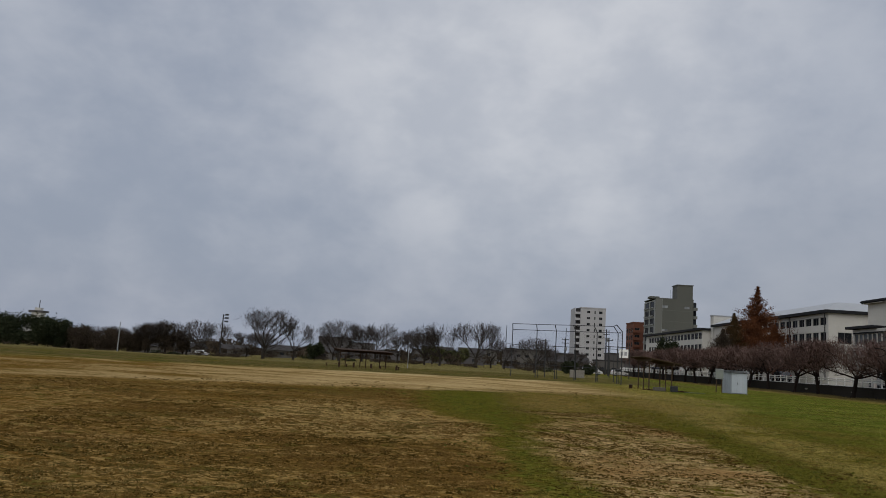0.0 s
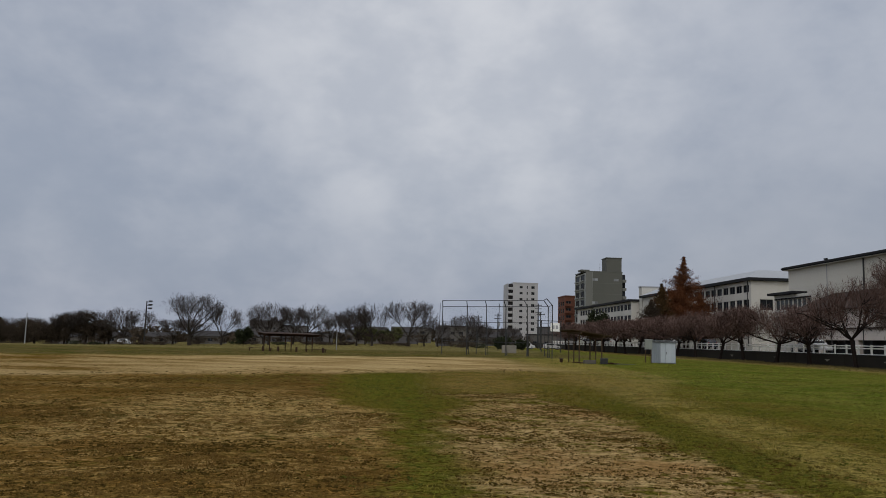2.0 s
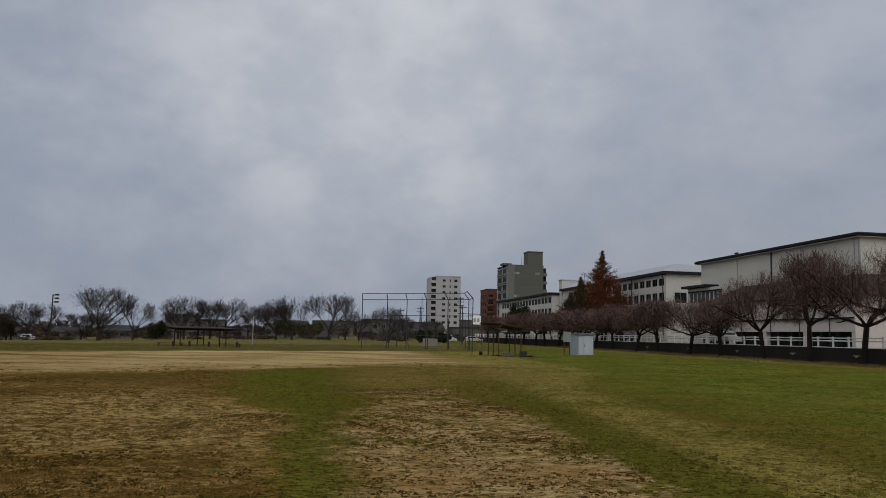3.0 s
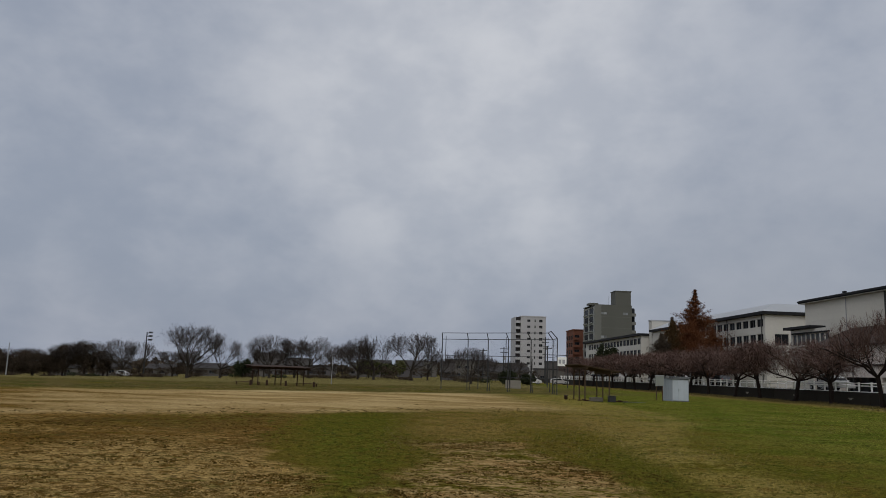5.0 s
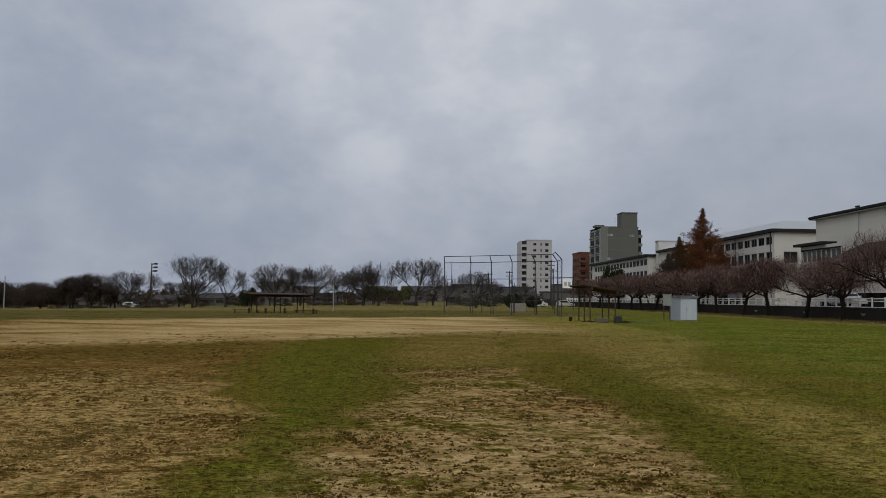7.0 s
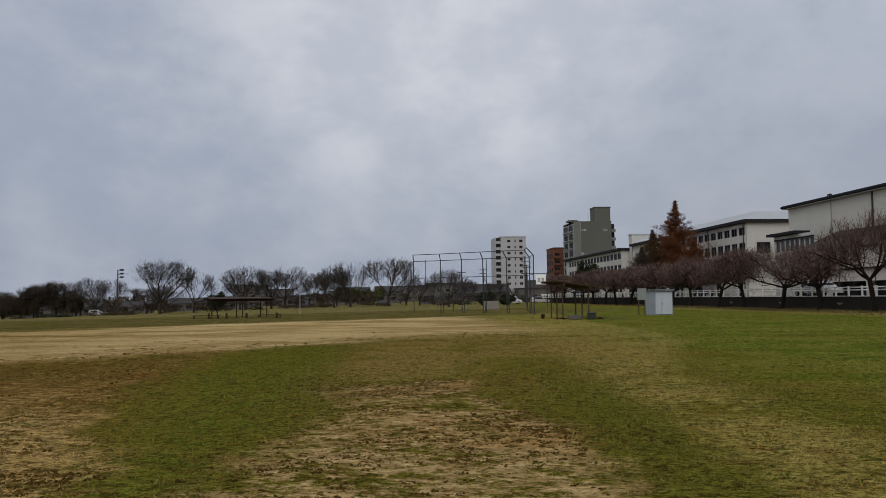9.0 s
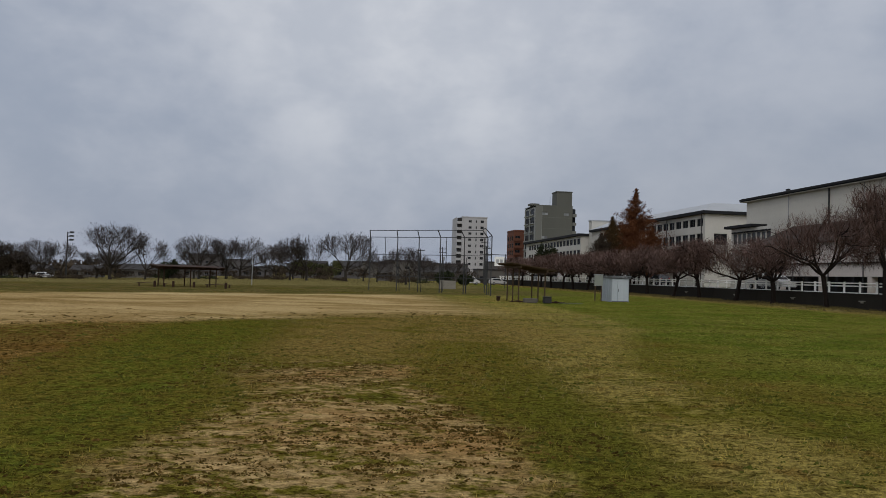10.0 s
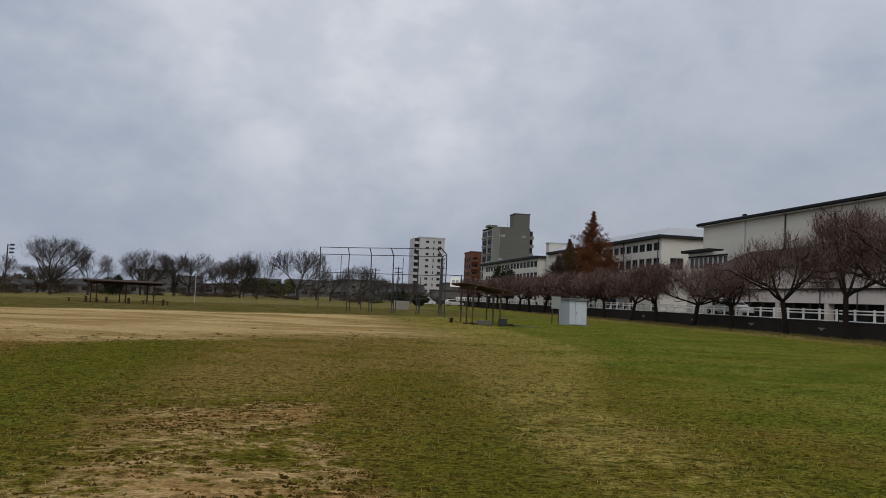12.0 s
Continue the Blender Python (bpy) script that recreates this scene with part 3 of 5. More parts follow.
CHERRY = dict(steps=(3, 8, 6, 3, 2), taper=(0.85, 0.35, 0.4, 0.4, 0.4), wander=(0.06, 0.24, 0.28, 0.28, 0.3), rise=(0.0, 0.025, 0.03, 0.02, 0.0), floor=2.6,
              dome=(4.6, 3.0, 5.3), edge=1.05, bare=(0.9, 0.2, 0.1, 0.0, 0), kids=(0, 2, 2, 4, 0), ends=(6, 3, 3, 7, 0), angle=((30, 66), (25, 62), (25, 62), (25, 65), (0, 0)),
              ratio=((1.9, 2.3), (0.38, 0.58), (0.42, 0.58), (0.5, 0.85), (1, 1)), thin=(0.58, 0.5, 0.5, 0.6, 1), least=0.012)
ZELKOVA = dict(steps=(3, 7, 5, 3, 2), taper=(0.8, 0.3, 0.4, 0.4, 0.4), wander=(0.05, 0.14, 0.17, 0.18, 0.2), rise=(0.0, 0.05, 0.04, 0.03, 0.02), floor=3.3,
               dome=(6.2, 5.3, 6.6), edge=1.05, bare=(0.9, 0.35, 0.15, 0.0, 0), kids=(0, 2, 2, 2, 0), ends=(11, 3, 3, 5, 0), angle=((12, 78), (16, 48), (20, 50), (18, 52), (0, 0)),
               ratio=((3.2, 3.8), (0.36, 0.50), (0.38, 0.52), (0.5, 0.8), (1, 1)), thin=(0.42, 0.5, 0.55, 0.6, 1), least=0.024)


def plant(patterns, poses):
    """Stands copies of the patterns, in turn, at the poses; the patterns themselves take the first ones."""
    n = len(patterns)
    for k, m in enumerate(poses[n:]):
        copy_thing(patterns[k % n], m)
    for ob, m in zip(patterns, poses):
        ob.matrix_basis = m


# cherry row on the strip between field and retaining wall
cherries = [tree("cherry_tree", "bare dark cherry tree with a spreading crooked crown", s, 2.6, 0.23, CHERRY, BARK, TWIG, "cherry trees along the road", 0.05) for s in (3, 11, 23, 37)]
FAR_CHERRY = dict(CHERRY, kids=(0, 2, 2, 2, 0), ends=(6, 3, 3, 4, 0), least=0.022)
far_cherries = [tree("cherry_tree", "bare brown cherry tree in the far part of the row", s, 2.6, 0.23, FAR_CHERRY, BARK, TWIG, "cherry trees along the road", 0.05) for s in (5, 17, 29)]
rng = random.Random(5)
row = [(43.0, y) for y in (44.5, 51.6, 58.4, 64.6, 71.5, 79.2, 86.0, 93.9, 101.1, 109.4, 116, 122, 127, 134, 141, 148, 156, 164, 172, 181, 190)]
row += [(54.0, y) for y in (118, 126, 133, 141, 148, 156, 164, 173, 182, 192, 203)]
stands = []
for k, (x, y) in enumerate(row):
    s = rng.uniform(0.92, 1.06)
    up = 1.24 if y in (58.4, 64.6) else 1.03 if y < 75 else 0.84 if x < 44 else 0.78
    m = pose(x + rng.uniform(-0.15, 0.15), y, 0.0 if x < 44 else 1.22, 0, 0, rng.uniform(0, 360)) @ Matrix.Diagonal((s, s, up * rng.uniform(0.95, 1.05), 1))
    stands.append(m)
plant(cherries, [m for m in stands if m.translation.y < 114])
plant(far_cherries, [m for m in stands if m.translation.y >= 114])

# zelkovas on the far side of the field: plan, height and half-width of the crown
zelkovas = [tree("zelkova_tree", "tall bare zelkova with a fan of fine branches", s, 2.4, 0.31, ZELKOVA, BARK_PALE, TWIG_PALE, "bare trees beyond the field", 0.03) for s in (2, 9, 21)]


def extent(th):
    pts = [v.co for c in th.children for v in c.data.vertices]
    return max(p.z for p in pts), sorted(math.hypot(p.x, p.y) for p in pts)[int(len(pts) * 0.97)]


spans = [extent(z) for z in zelkovas]
FAR_TREES = ((-46.2, 190, 11.8, 6.3), (-38.9, 190, 9.6, 4.0), (-30.2, 205, 10.4, 5.0), (-24.7, 210, 9.6, 4.0), (-20.5, 205, 10.0, 5.6), (-11.4, 195, 8.0, 3.8), (-7.5, 196, 7.6, 3.0),
             (-2.9, 165, 8.6, 3.9), (-6.2, 168, 8.2, 3.0), (4.7, 165, 9.2, 4.6), (8.4, 180, 6.8, 3.0), (14.4, 140, 6.0, 3.0), (-73.2, 225, 9.9, 4.6), (-68.4, 225, 9.2, 3.8),
             (-92.4, 235, 8.9, 5.0), (-87.2, 235, 9.6, 5.2), (-98.7, 240, 7.4, 5.0), (-106.0, 245, 7.8, 5.4), (-112.3, 245, 7.9, 5.4), (-118.3, 245, 7.6, 5.0), (-81.0, 236, 7.4, 4.5),
             (-33.5, 216, 7.5, 4.0), (-15.5, 214, 7.5, 4.0), (-52.0, 214, 7.0, 4.5), (-60.0, 226, 6.8, 4.6), (11.0, 172, 5.6, 2.6), (23.0, 190, 5.4, 2.6), (30.0, 196, 5.0, 2.6))
stands = []
for k, (x, y, h, w) in enumerate(FAR_TREES):
    hz, wz = spans[k % 3]
    m = pose(x, y, float(ground_height(x, y)), 0, 0, rng.uniform(0, 360)) @ Matrix.Diagonal((1.28 * w / wz, 1.28 * w / wz, 1.07 * h / hz, 1))
    stands.append(m)
plant(zelkovas, stands)


def leaf_mesh(name, centres, size, rng, material, droop=0.0):
    """Many small leaf cards, each a bent pair of triangles."""
    n = len(centres)
    c = np.array(centres)
    u = rng.normal(size=(n, 3))
    u[:, 2] -= droop
    u /= np.linalg.norm(u, axis=1, keepdims=True)
    w = np.cross(u, rng.normal(size=(n, 3)))
    w /= np.linalg.norm(w, axis=1, keepdims=True) + 1e-9
    s = (size * rng.uniform(0.6, 1.4, n))[:, None]
    v = np.stack([c - w * s * 0.35, c + u * s + np.cross(u, w) * s * 0.2, c + w * s * 0.35, c - u * s * 0.7], 1).reshape(-1, 3)
    i = np.arange(n)[:, None] * 4
    f = np.concatenate([i + np.array([[0, 1, 3]]), i + np.array([[1, 2, 3]])]).tolist()
    return mesh_of(name, v.tolist(), f, material)


def conifer(name, label, height, half, leaves, seed, bare_top, material, group=""):
    """A spire: straight trunk, whorls of drooping limbs and small clumps of needles along them."""
    r = np.random.default_rng(seed)
    th = thing(name, label, "tree", group=group)
    part("trunk", tube([(0, 0, -0.1), (0.05, 0, height * 0.5), (0, 0.04, height)], height * 0.014, 8, tip=0.03), BARK, th)
    limbs, spots = [], []
    n = 230
    for k in range(n):
        f = (k + r.uniform(0, 1)) / n
        z = height * (0.10 + 0.89 * f)
        reach = half * (1 - f) ** 0.92 * (1 - 0.35 * float(smooth(f, 0.62, 0.92))) * r.uniform(0.4, 1.1) + 0.12
        a = r.uniform(0, math.tau)
        tip = np.array([math.cos(a) * reach, math.sin(a) * reach, z + reach * r.uniform(0.15, 0.75)])
        limbs.append(((0, 0, z), tuple(tip), 0.05, 0.015))
        count = int(leaves / n * (0.2 + 1.6 * (1 - f)) * (0.6 if f > bare_top else 1.0)) + 2
        t = (r.uniform(0.02, 1.1, count) ** 0.75)[:, None]
        spots.append(np.array([0, 0, z]) * (1 - t) + tip * t + r.normal(size=(count, 3)) * np.array([0.26, 0.26, 0.22]) * (0.45 + reach * 0.20))
    piece("boughs", stems_mesh("boughs", limbs, 3, BARK), th)["kind"] = "stuff"
    piece("crown", leaf_mesh("crown", np.concatenate(spots), 0.075 + height * 0.0030, r, material, 0.5), th)
    return th


redwood = conifer("dawn_redwood", "tall rust-brown dawn redwood with a thin pointed top", 18.6, 7.2, 64000, 4, 0.72, RUSTLEAF, "rust-brown conifers")
redwood.location = (60.0, 158, 1.2)
for x, y, h, w, s in ((54.9, 156.4, 12.8, 4.4, 5), (58.4, 156, 12.2, 5.0, 6), (62.2, 155, 11.0, 4.0, 8), (52.2, 154.8, 9.4, 4.6, 9)):
    c = conifer("dawn_redwood", "rust-brown conifer with drooping needles", h, w, 32000, s, 0.92, {5: BROWNLEAF, 9: SCRUB}.get(s, RUSTLEAF), "rust-brown conifers")
    c.location = (x, y, 1.2)
for x, y, h, w, s in ((-118.0, 238, 9.0, 2.6, 15), (-112.0, 236, 8.0, 2.2, 16)):
    c = conifer("dark_conifer", "dark green conifer with an uneven outline", h, w, 4000, s, 0.95, DARKLEAF, "dark conifers")
    c.location = (x, y, float(ground_height(x, y)))


def leafy(name, label, x, y, h, w, seed, material, n=5000, size=0.45, z=None):
    """A broad tree or bush: forked trunk and clumps of leaves with gaps between them."""
    r = np.random.default_rng(seed)
    base = float(ground_height(x, y)) if z is None else z
    th = thing(name, label, "tree" if h > 3 else "bush", (x, y, base))
    bm = tube([(0, 0, -0.1), (0.1, 0, h * 0.35), (0.2, 0.1, h * 0.6)], h * 0.03, 7, tip=0.05)
    for k in range(4):
        a = k * 1.6 + seed
        tube([(0.08, 0, h * 0.28), (math.cos(a) * w * 0.4, math.sin(a) * w * 0.4, h * 0.6)], h * 0.015, 5, bm, tip=0.03)
    part("trunk", bm, BARK, th)
    clumps = r.uniform(-1, 1, (26, 3))
    clumps = clumps / np.maximum(1, np.linalg.norm(clumps, axis=1, keepdims=True)) * np.array([w * 0.85, w * 0.85, h * 0.36]) + np.array([0, 0, h * 0.60])
    pick = clumps[r.integers(0, 26, n)] + r.normal(size=(n, 3)) * np.array([w * 0.17, w * 0.17, h * 0.085])
    pick[:, 2] = np.maximum(pick[:, 2], 0.1)
    piece("crown", leaf_mesh("crown", pick, size, r, material), th)
    return th


THICKETS = ((-112.4, 234, 7.4, 3.8), (-101.2, 234, 7.1, 4.9), (-92.8, 234, 8.6, 3.4), (-86.8, 234, 9.1, 3.2), (-106.5, 234, 5.9, 3.0), (-96.2, 234, 5.9, 2.6), (-81.5, 234, 7.1, 2.3))
for k, (x, y, h, w) in enumerate(((-131, 233, 10.2, 5.5), (-124.5, 232, 9.9, 5.0), (-139, 236, 10.4, 6.0), (-147, 238, 11, 6), (-156, 240, 11, 6), (-119.5, 234, 8.6, 3.8))):
    leafy("evergreen_tree", "dense dark evergreen tree at the field's edge", x, y, h, w, 40 + k, DARKLEAF)
for k, (x, y, h, w) in enumerate(THICKETS):
    leafy("dark_park_tree", "dark dense park tree at the far edge", x, y, h, w, 140 + k, SCRUB, 7000, 0.26)
for k, (x, y, h, w) in enumerate(((-33.0, 186, 4.2, 1.9), (-1.0, 205, 3.4, 2.2), (22.0, 150, 2.2, 1.5), (26.0, 152, 1.9, 1.3))):
    leafy("evergreen_bush", "dark rounded evergreen bush", x, y, h, w, 60 + k, DARKLEAF, 2600, 0.32)
for k, (x, y, h, w) in enumerate(((-5.6, 205, 4.4, 3.0), (0.9, 205, 4.4, 3.0))):
    leafy("olive_bush", "rounded olive-green bush behind the bare trees", x, y, h, w, 75 + k, OLIVELEAF, 3600, 0.28)
for k, (x, y, h, w) in enumerate(((56.8, 218, 8.9, 1.9), (60.2, 221, 8.5, 1.8))):
    leafy("evergreen_tree", "dark evergreen tree before the school wing", x, y, h, w, 90 + k, DARKLEAF, 4000, 0.36, 1.2)
for k in range(26):
    x = -128 + k * 6.4 + rng.uniform(-1.2, 1.2)
    y = (250 if x < -60 else 222 if x < -12 else 196) + rng.uniform(-4, 6)
    leafy("winter_shrub_tree", "dark leafless thicket behind the tall trees", x, y, rng.uniform(2.0, 3.2), rng.uniform(2.4, 3.4), 300 + k, SCRUB, 700, 0.22)
LINE = ((-132, 226), (-100, 226), (-72, 212), (-46, 185), (-20, 190), (-3, 160), (14, 156), (30, 172))
for (xa, ya), (xb, yb) in zip(LINE, LINE[1:]):
    n = int(math.hypot(xb - xa, yb - ya) / 2.9)
    for k in range(n):
        x, y = xa + (xb - xa) * k / n + rng.uniform(-0.6, 0.6), ya + (yb - ya) * k / n + rng.uniform(-1.5, 1.5)
        if rng.random() < 0.5:
            continue
        leafy("hedge_bush", "dark leafless hedge bush under the trees", x, y, rng.uniform(0.7, 1.3), rng.uniform(1.7, 2.4), int(k + abs(xa)), SCRUB if rng.random() < 0.7 else DARKLEAF, 480, 0.17)


# ---- backstop ----
def backstop():
    th = thing("backstop", "tall dark steel baseball backstop with bent posts", "backstop", (0, 0, 0))
    feet = ((7.0, 91.0), (9.63, 89.5), (11.6, 88.0), (13.5, 86.5), (15.57, 85.0), (17.5, 83.6), (17.25, 80.2))
    bends = (262, 256, 248, 238, 226, 208, 184)
    tips, knees = [], []
    for (x, y), a in zip(feet, bends):
        dx, dy = math.cos(radians(a)) * 0.62, math.sin(radians(a)) * 0.62
        knees.append((x, y, 5.25)), tips.append((x + dx, y + dy, 5.88))
        z = float(ground_height(x, y))
        part("post", tube([(x, y, z - 0.05), (x, y, 5.2), (x + dx * 0.1, y + dy * 0.1, 5.30), (x + dx, y + dy, 5.88)], 0.046, 8), STEEL, th)
    for a, b in zip(range(6), range(1, 7)):
        part("top_rail", tube([tips[a], tips[b]], 0.036, 6), STEEL, th)
        part("knee_rail", tube([knees[a], knees[b]], 0.035, 6), STEEL, th)
        for z in (3.55, 1.45):
            part("cross_rail", tube([(*feet[a], z), (*feet[b], z)], 0.030, 6), STEEL, th)
    for (x, y) in feet[1:6]:
        part("brace", tube([(x + 0.35, y + 0.9, 0), (x + 0.04, y + 0.1, 3.5)], 0.035, 6), STEEL, th)
    # wire netting, woven as crossing strands
    segs = []
    for a, b in zip(range(6), range(1, 7)):
        pa, pb = Vector((*feet[a], 0)), Vector((*feet[b], 0))
        run = (pb - pa).length
        n = int(run / 0.24)
        for k in range(-22, n + 1):
            for s in (1, -1):
                u0 = k * 0.24
                lo, hi = (0, 5.25)
                pts = []
                for z in (lo, hi):
                    u = u0 + (z if s > 0 else 5.25 - z)
                    pts.append((u, z))
                (ua, za), (ub, zb) = pts
                t0, t1 = sorted(((0 - ua) / (ub - ua), (run - ua) / (ub - ua)))
                t0, t1 = max(0, t0), min(1, t1)
                if t1 - t0 > 0.02:
                    e = [(ua + (ub - ua) * t, za + (zb - za) * t) for t in (t0, t1)]
                    segs.append((tuple(pa + (pb - pa) * (e[0][0] / run) + Vector((0, 0, e[0][1]))), tuple(pa + (pb - pa) * (e[1][0] / run) + Vector((0, 0, e[1][1]))), 0.0012, 0.0012))
    tagged(piece("netting", stems_mesh("netting", segs, 3, STEEL), th, "fine steel wire netting"), kind="stuff")


backstop()


# ---- dugout shelters ----
def shelter(label, loc, turn, width, length, high, low, roof_mat, posts_mat, group):
    """Six posts under a thin sloping roof with rafters and a bench."""
    th = thing("dugout_shelter", label, "shelter", loc, turn, group)
    for x in (0, width):
        for k in range(3):
            y = k * length / 2
            part("post", box((x - 0.042, x + 0.042, y - 0.042, y + 0.042, -0.05, high if x == 0 else low), bevel=0.01), posts_mat, th)
    slope = (low - high) / width

    def z(x):
        return high + slope * x

    o = 0.65
    bm = bmesh.new()
    pts = [(-o, -o), (width + o, -o), (width + o, length + o), (-o, length + o)]
    lo = [bm.verts.new((x, y, z(x) + 0.12)) for x, y in pts]
    hi = [bm.verts.new((x, y, z(x) + 0.17)) for x, y in pts]
    bm.faces.new(lo[::-1]), bm.faces.new(hi)
    for i in range(4):
        bm.faces.new((lo[i], lo[(i + 1) % 4], hi[(i + 1) % 4], hi[i]))
    part("roof", bm, roof_mat, th)
    for x in (0, width):
        part("beam", box((x - 0.05, x + 0.05, -o, length + o, z(x) - 0.10, z(x) + 0.06)), posts_mat, th)
    for k in range(7):
        y = -0.5 + k * (length + 1.0) / 6
        part("rafter", tube([(-o + 0.05, y, z(-o) + 0.08), (width + o - 0.05, y, z(width + o) + 0.08)], 0.035, 4), posts_mat, th)
    return th


shelter("weathered timber dugout shelter with a thin sloping roof", (16.25, 64.7, 0), 0, 1.8, 3.7, 2.38, 2.12, WOOD, WOOD, "dugout shelters")
shelter("dark brown timber dugout shelter with a low roof", (-11.3, 82.9, 0), -61, 1.6, 4.5, 1.64, 1.56, DARKWOOD, DARKWOOD, "dugout shelters").rotation_euler = (0, 0, radians(-61))
kerb = thing("concrete_bench", "grey concrete bench block under the shelter", "bench", (16.4, 63.6, 0))
part("seat", box((0, 0.9, 0, 0.40, 0.0, 0.30), bevel=0.03), BENCH_CONCRETE, kerb)
crate = thing("black_crate", "small black box beside the concrete bench", "box", (17.75, 63.6, 0))
part("shell", box((0, 0.5, 0, 0.45, 0, 0.40), bevel=0.03), BLACK, crate)
part("lid", box((-0.02, 0.52, -0.02, 0.47, 0.404, 0.45), bevel=0.01), BLACK, crate)


def bench(x, y, turn, length, label):
    th = thing("low_bench", label, "bench", (x, y, float(ground_height(x, y))), turn, "low benches by the shelters")
    for k in range(2):
        part("plank", box((0, length, k * 0.16, k * 0.16 + 0.14, 0.26, 0.30), bevel=0.008), DARKWOOD, th)
    for u in (0.15, length - 0.25):
        part("leg", box((u, u + 0.1, 0.04, 0.26, -0.03, 0.256)), DARKWOOD, th)


bench(-12.4, 80.2, 8, 2.4, "dark weathered wooden bench on the turf")
bench(-7.0, 80.6, 8, 2.2, "dark weathered wooden bench on the turf")
bench(15.4, 66.5, 80, 1.6, "dark wooden bench beside the shelter posts")
mat = thing("lying_board", "thin dull green board lying on the grass", "board", (19.0, 63.6, 0), 8)
part("sheet", box((0, 1.5, 0, 0.7, -0.01, 0.05), bevel=0.01), BOARD_GREEN, mat)
for x, y, turn in ((15.6, 64.0, 12), (18.3, 64.6, -8)):
    pl = thing("lying_plank", "dark weathered plank lying by the shelter posts", "plank", (x, y, 0), turn)
    part("board", box((0, 1.1, 0, 0.22, -0.01, 0.08), bevel=0.01), DARKWOOD, pl)
    part("batten", box((0.4, 0.6, -0.05, 0.28, 0.084, 0.12)), DARKWOOD, pl)
for x, y in ((-9.5, 80.4), (-7.6, 79.2), (-5.1, 79.4), (-10.9, 80.0)):
    st = thing("stump_seat", "short dark wooden post by the benches", "post", (x, y, 0), group="short posts")
    part("stub", tube([(0, 0, -0.05), (0, 0, 0.46)], 0.10, 8), DARKWOOD, st)


# ---- storage shed and board ----
def shed():
    th = thing("storage_shed", "pale blue-grey steel storage shed with a flat dark roof", "shed", (25.28, 72.0, 0))
    part("side_wall", box((0, 0.05, 0.0, 1.7, 0, 1.84)), SHED_SHADED, th)
    part("side_wall", box((1.45, 1.5, 0.0, 1.7, 0, 1.84)), SHED_SHADED, th)
    part("back_wall", box((0.054, 1.446, 1.65, 1.7, 0, 1.84)), SHED_SHADED, th)
    for k in range(5):
        part("side_rib", box((-0.025, -0.003, 0.16 + k * 0.34, 0.22 + k * 0.34, 0.06, 1.80)), SHED_SHADED, th)
    for k in range(3):
        part("door", box((0.06 + k * 0.465, 0.515 + k * 0.465, 0.0 if k != 1 else -0.035, 0.045 if k != 1 else 0.012, 0.07, 1.80), bevel=0.006), SHED_PAINT, th, "pale steel sliding door leaf")
    part("handle", box((0.56, 0.59, -0.06, -0.038, 0.80, 1.0)), BLACK, th)
    part("sill", box((0.054, 1.446, -0.05, 0.05, 0, 0.062)), SHED_ROOF, th)
    part("fascia", box((-0.10, 1.60, -0.14, 1.80, 1.844, 1.93)), SHED_ROOF, th)
    part("roof", prism([(-0.16, 1.954), (1.82, 1.954), (1.82, 2.0), (-0.16, 2.03)], -0.13, 1.63), SHED_ROOF, th, "dark metal roof sheet")
    th.rotation_euler = (0, 0, radians(8))
    bd = thing("notice_board", "grey-green board on two posts beside the shed", "board", (23.9, 72.1, 0))
    for x in (0.1, 0.6):
        part("post", box((x - 0.035, x + 0.035, 0, 0.07, -0.05, 2.0)), WOOD, bd)
    part("panel", box((0, 0.7, -0.06, -0.004, 1.25, 2.05), bevel=0.008), BOARD, bd)
    for z in (2.054, 1.2):
        part("frame_rail", box((-0.03, 0.73, -0.075, 0.0, z, z + 0.046)), GALV, bd)


shed()
blk = thing("concrete_wall_block", "low pale concrete wall beyond the backstop", "wall", (16.4, 110, 0.0))
part("slab", box((0, 2.0, 0, 0.25, -0.1, 1.05), bevel=0.02), PALE_CONCRETE, blk)


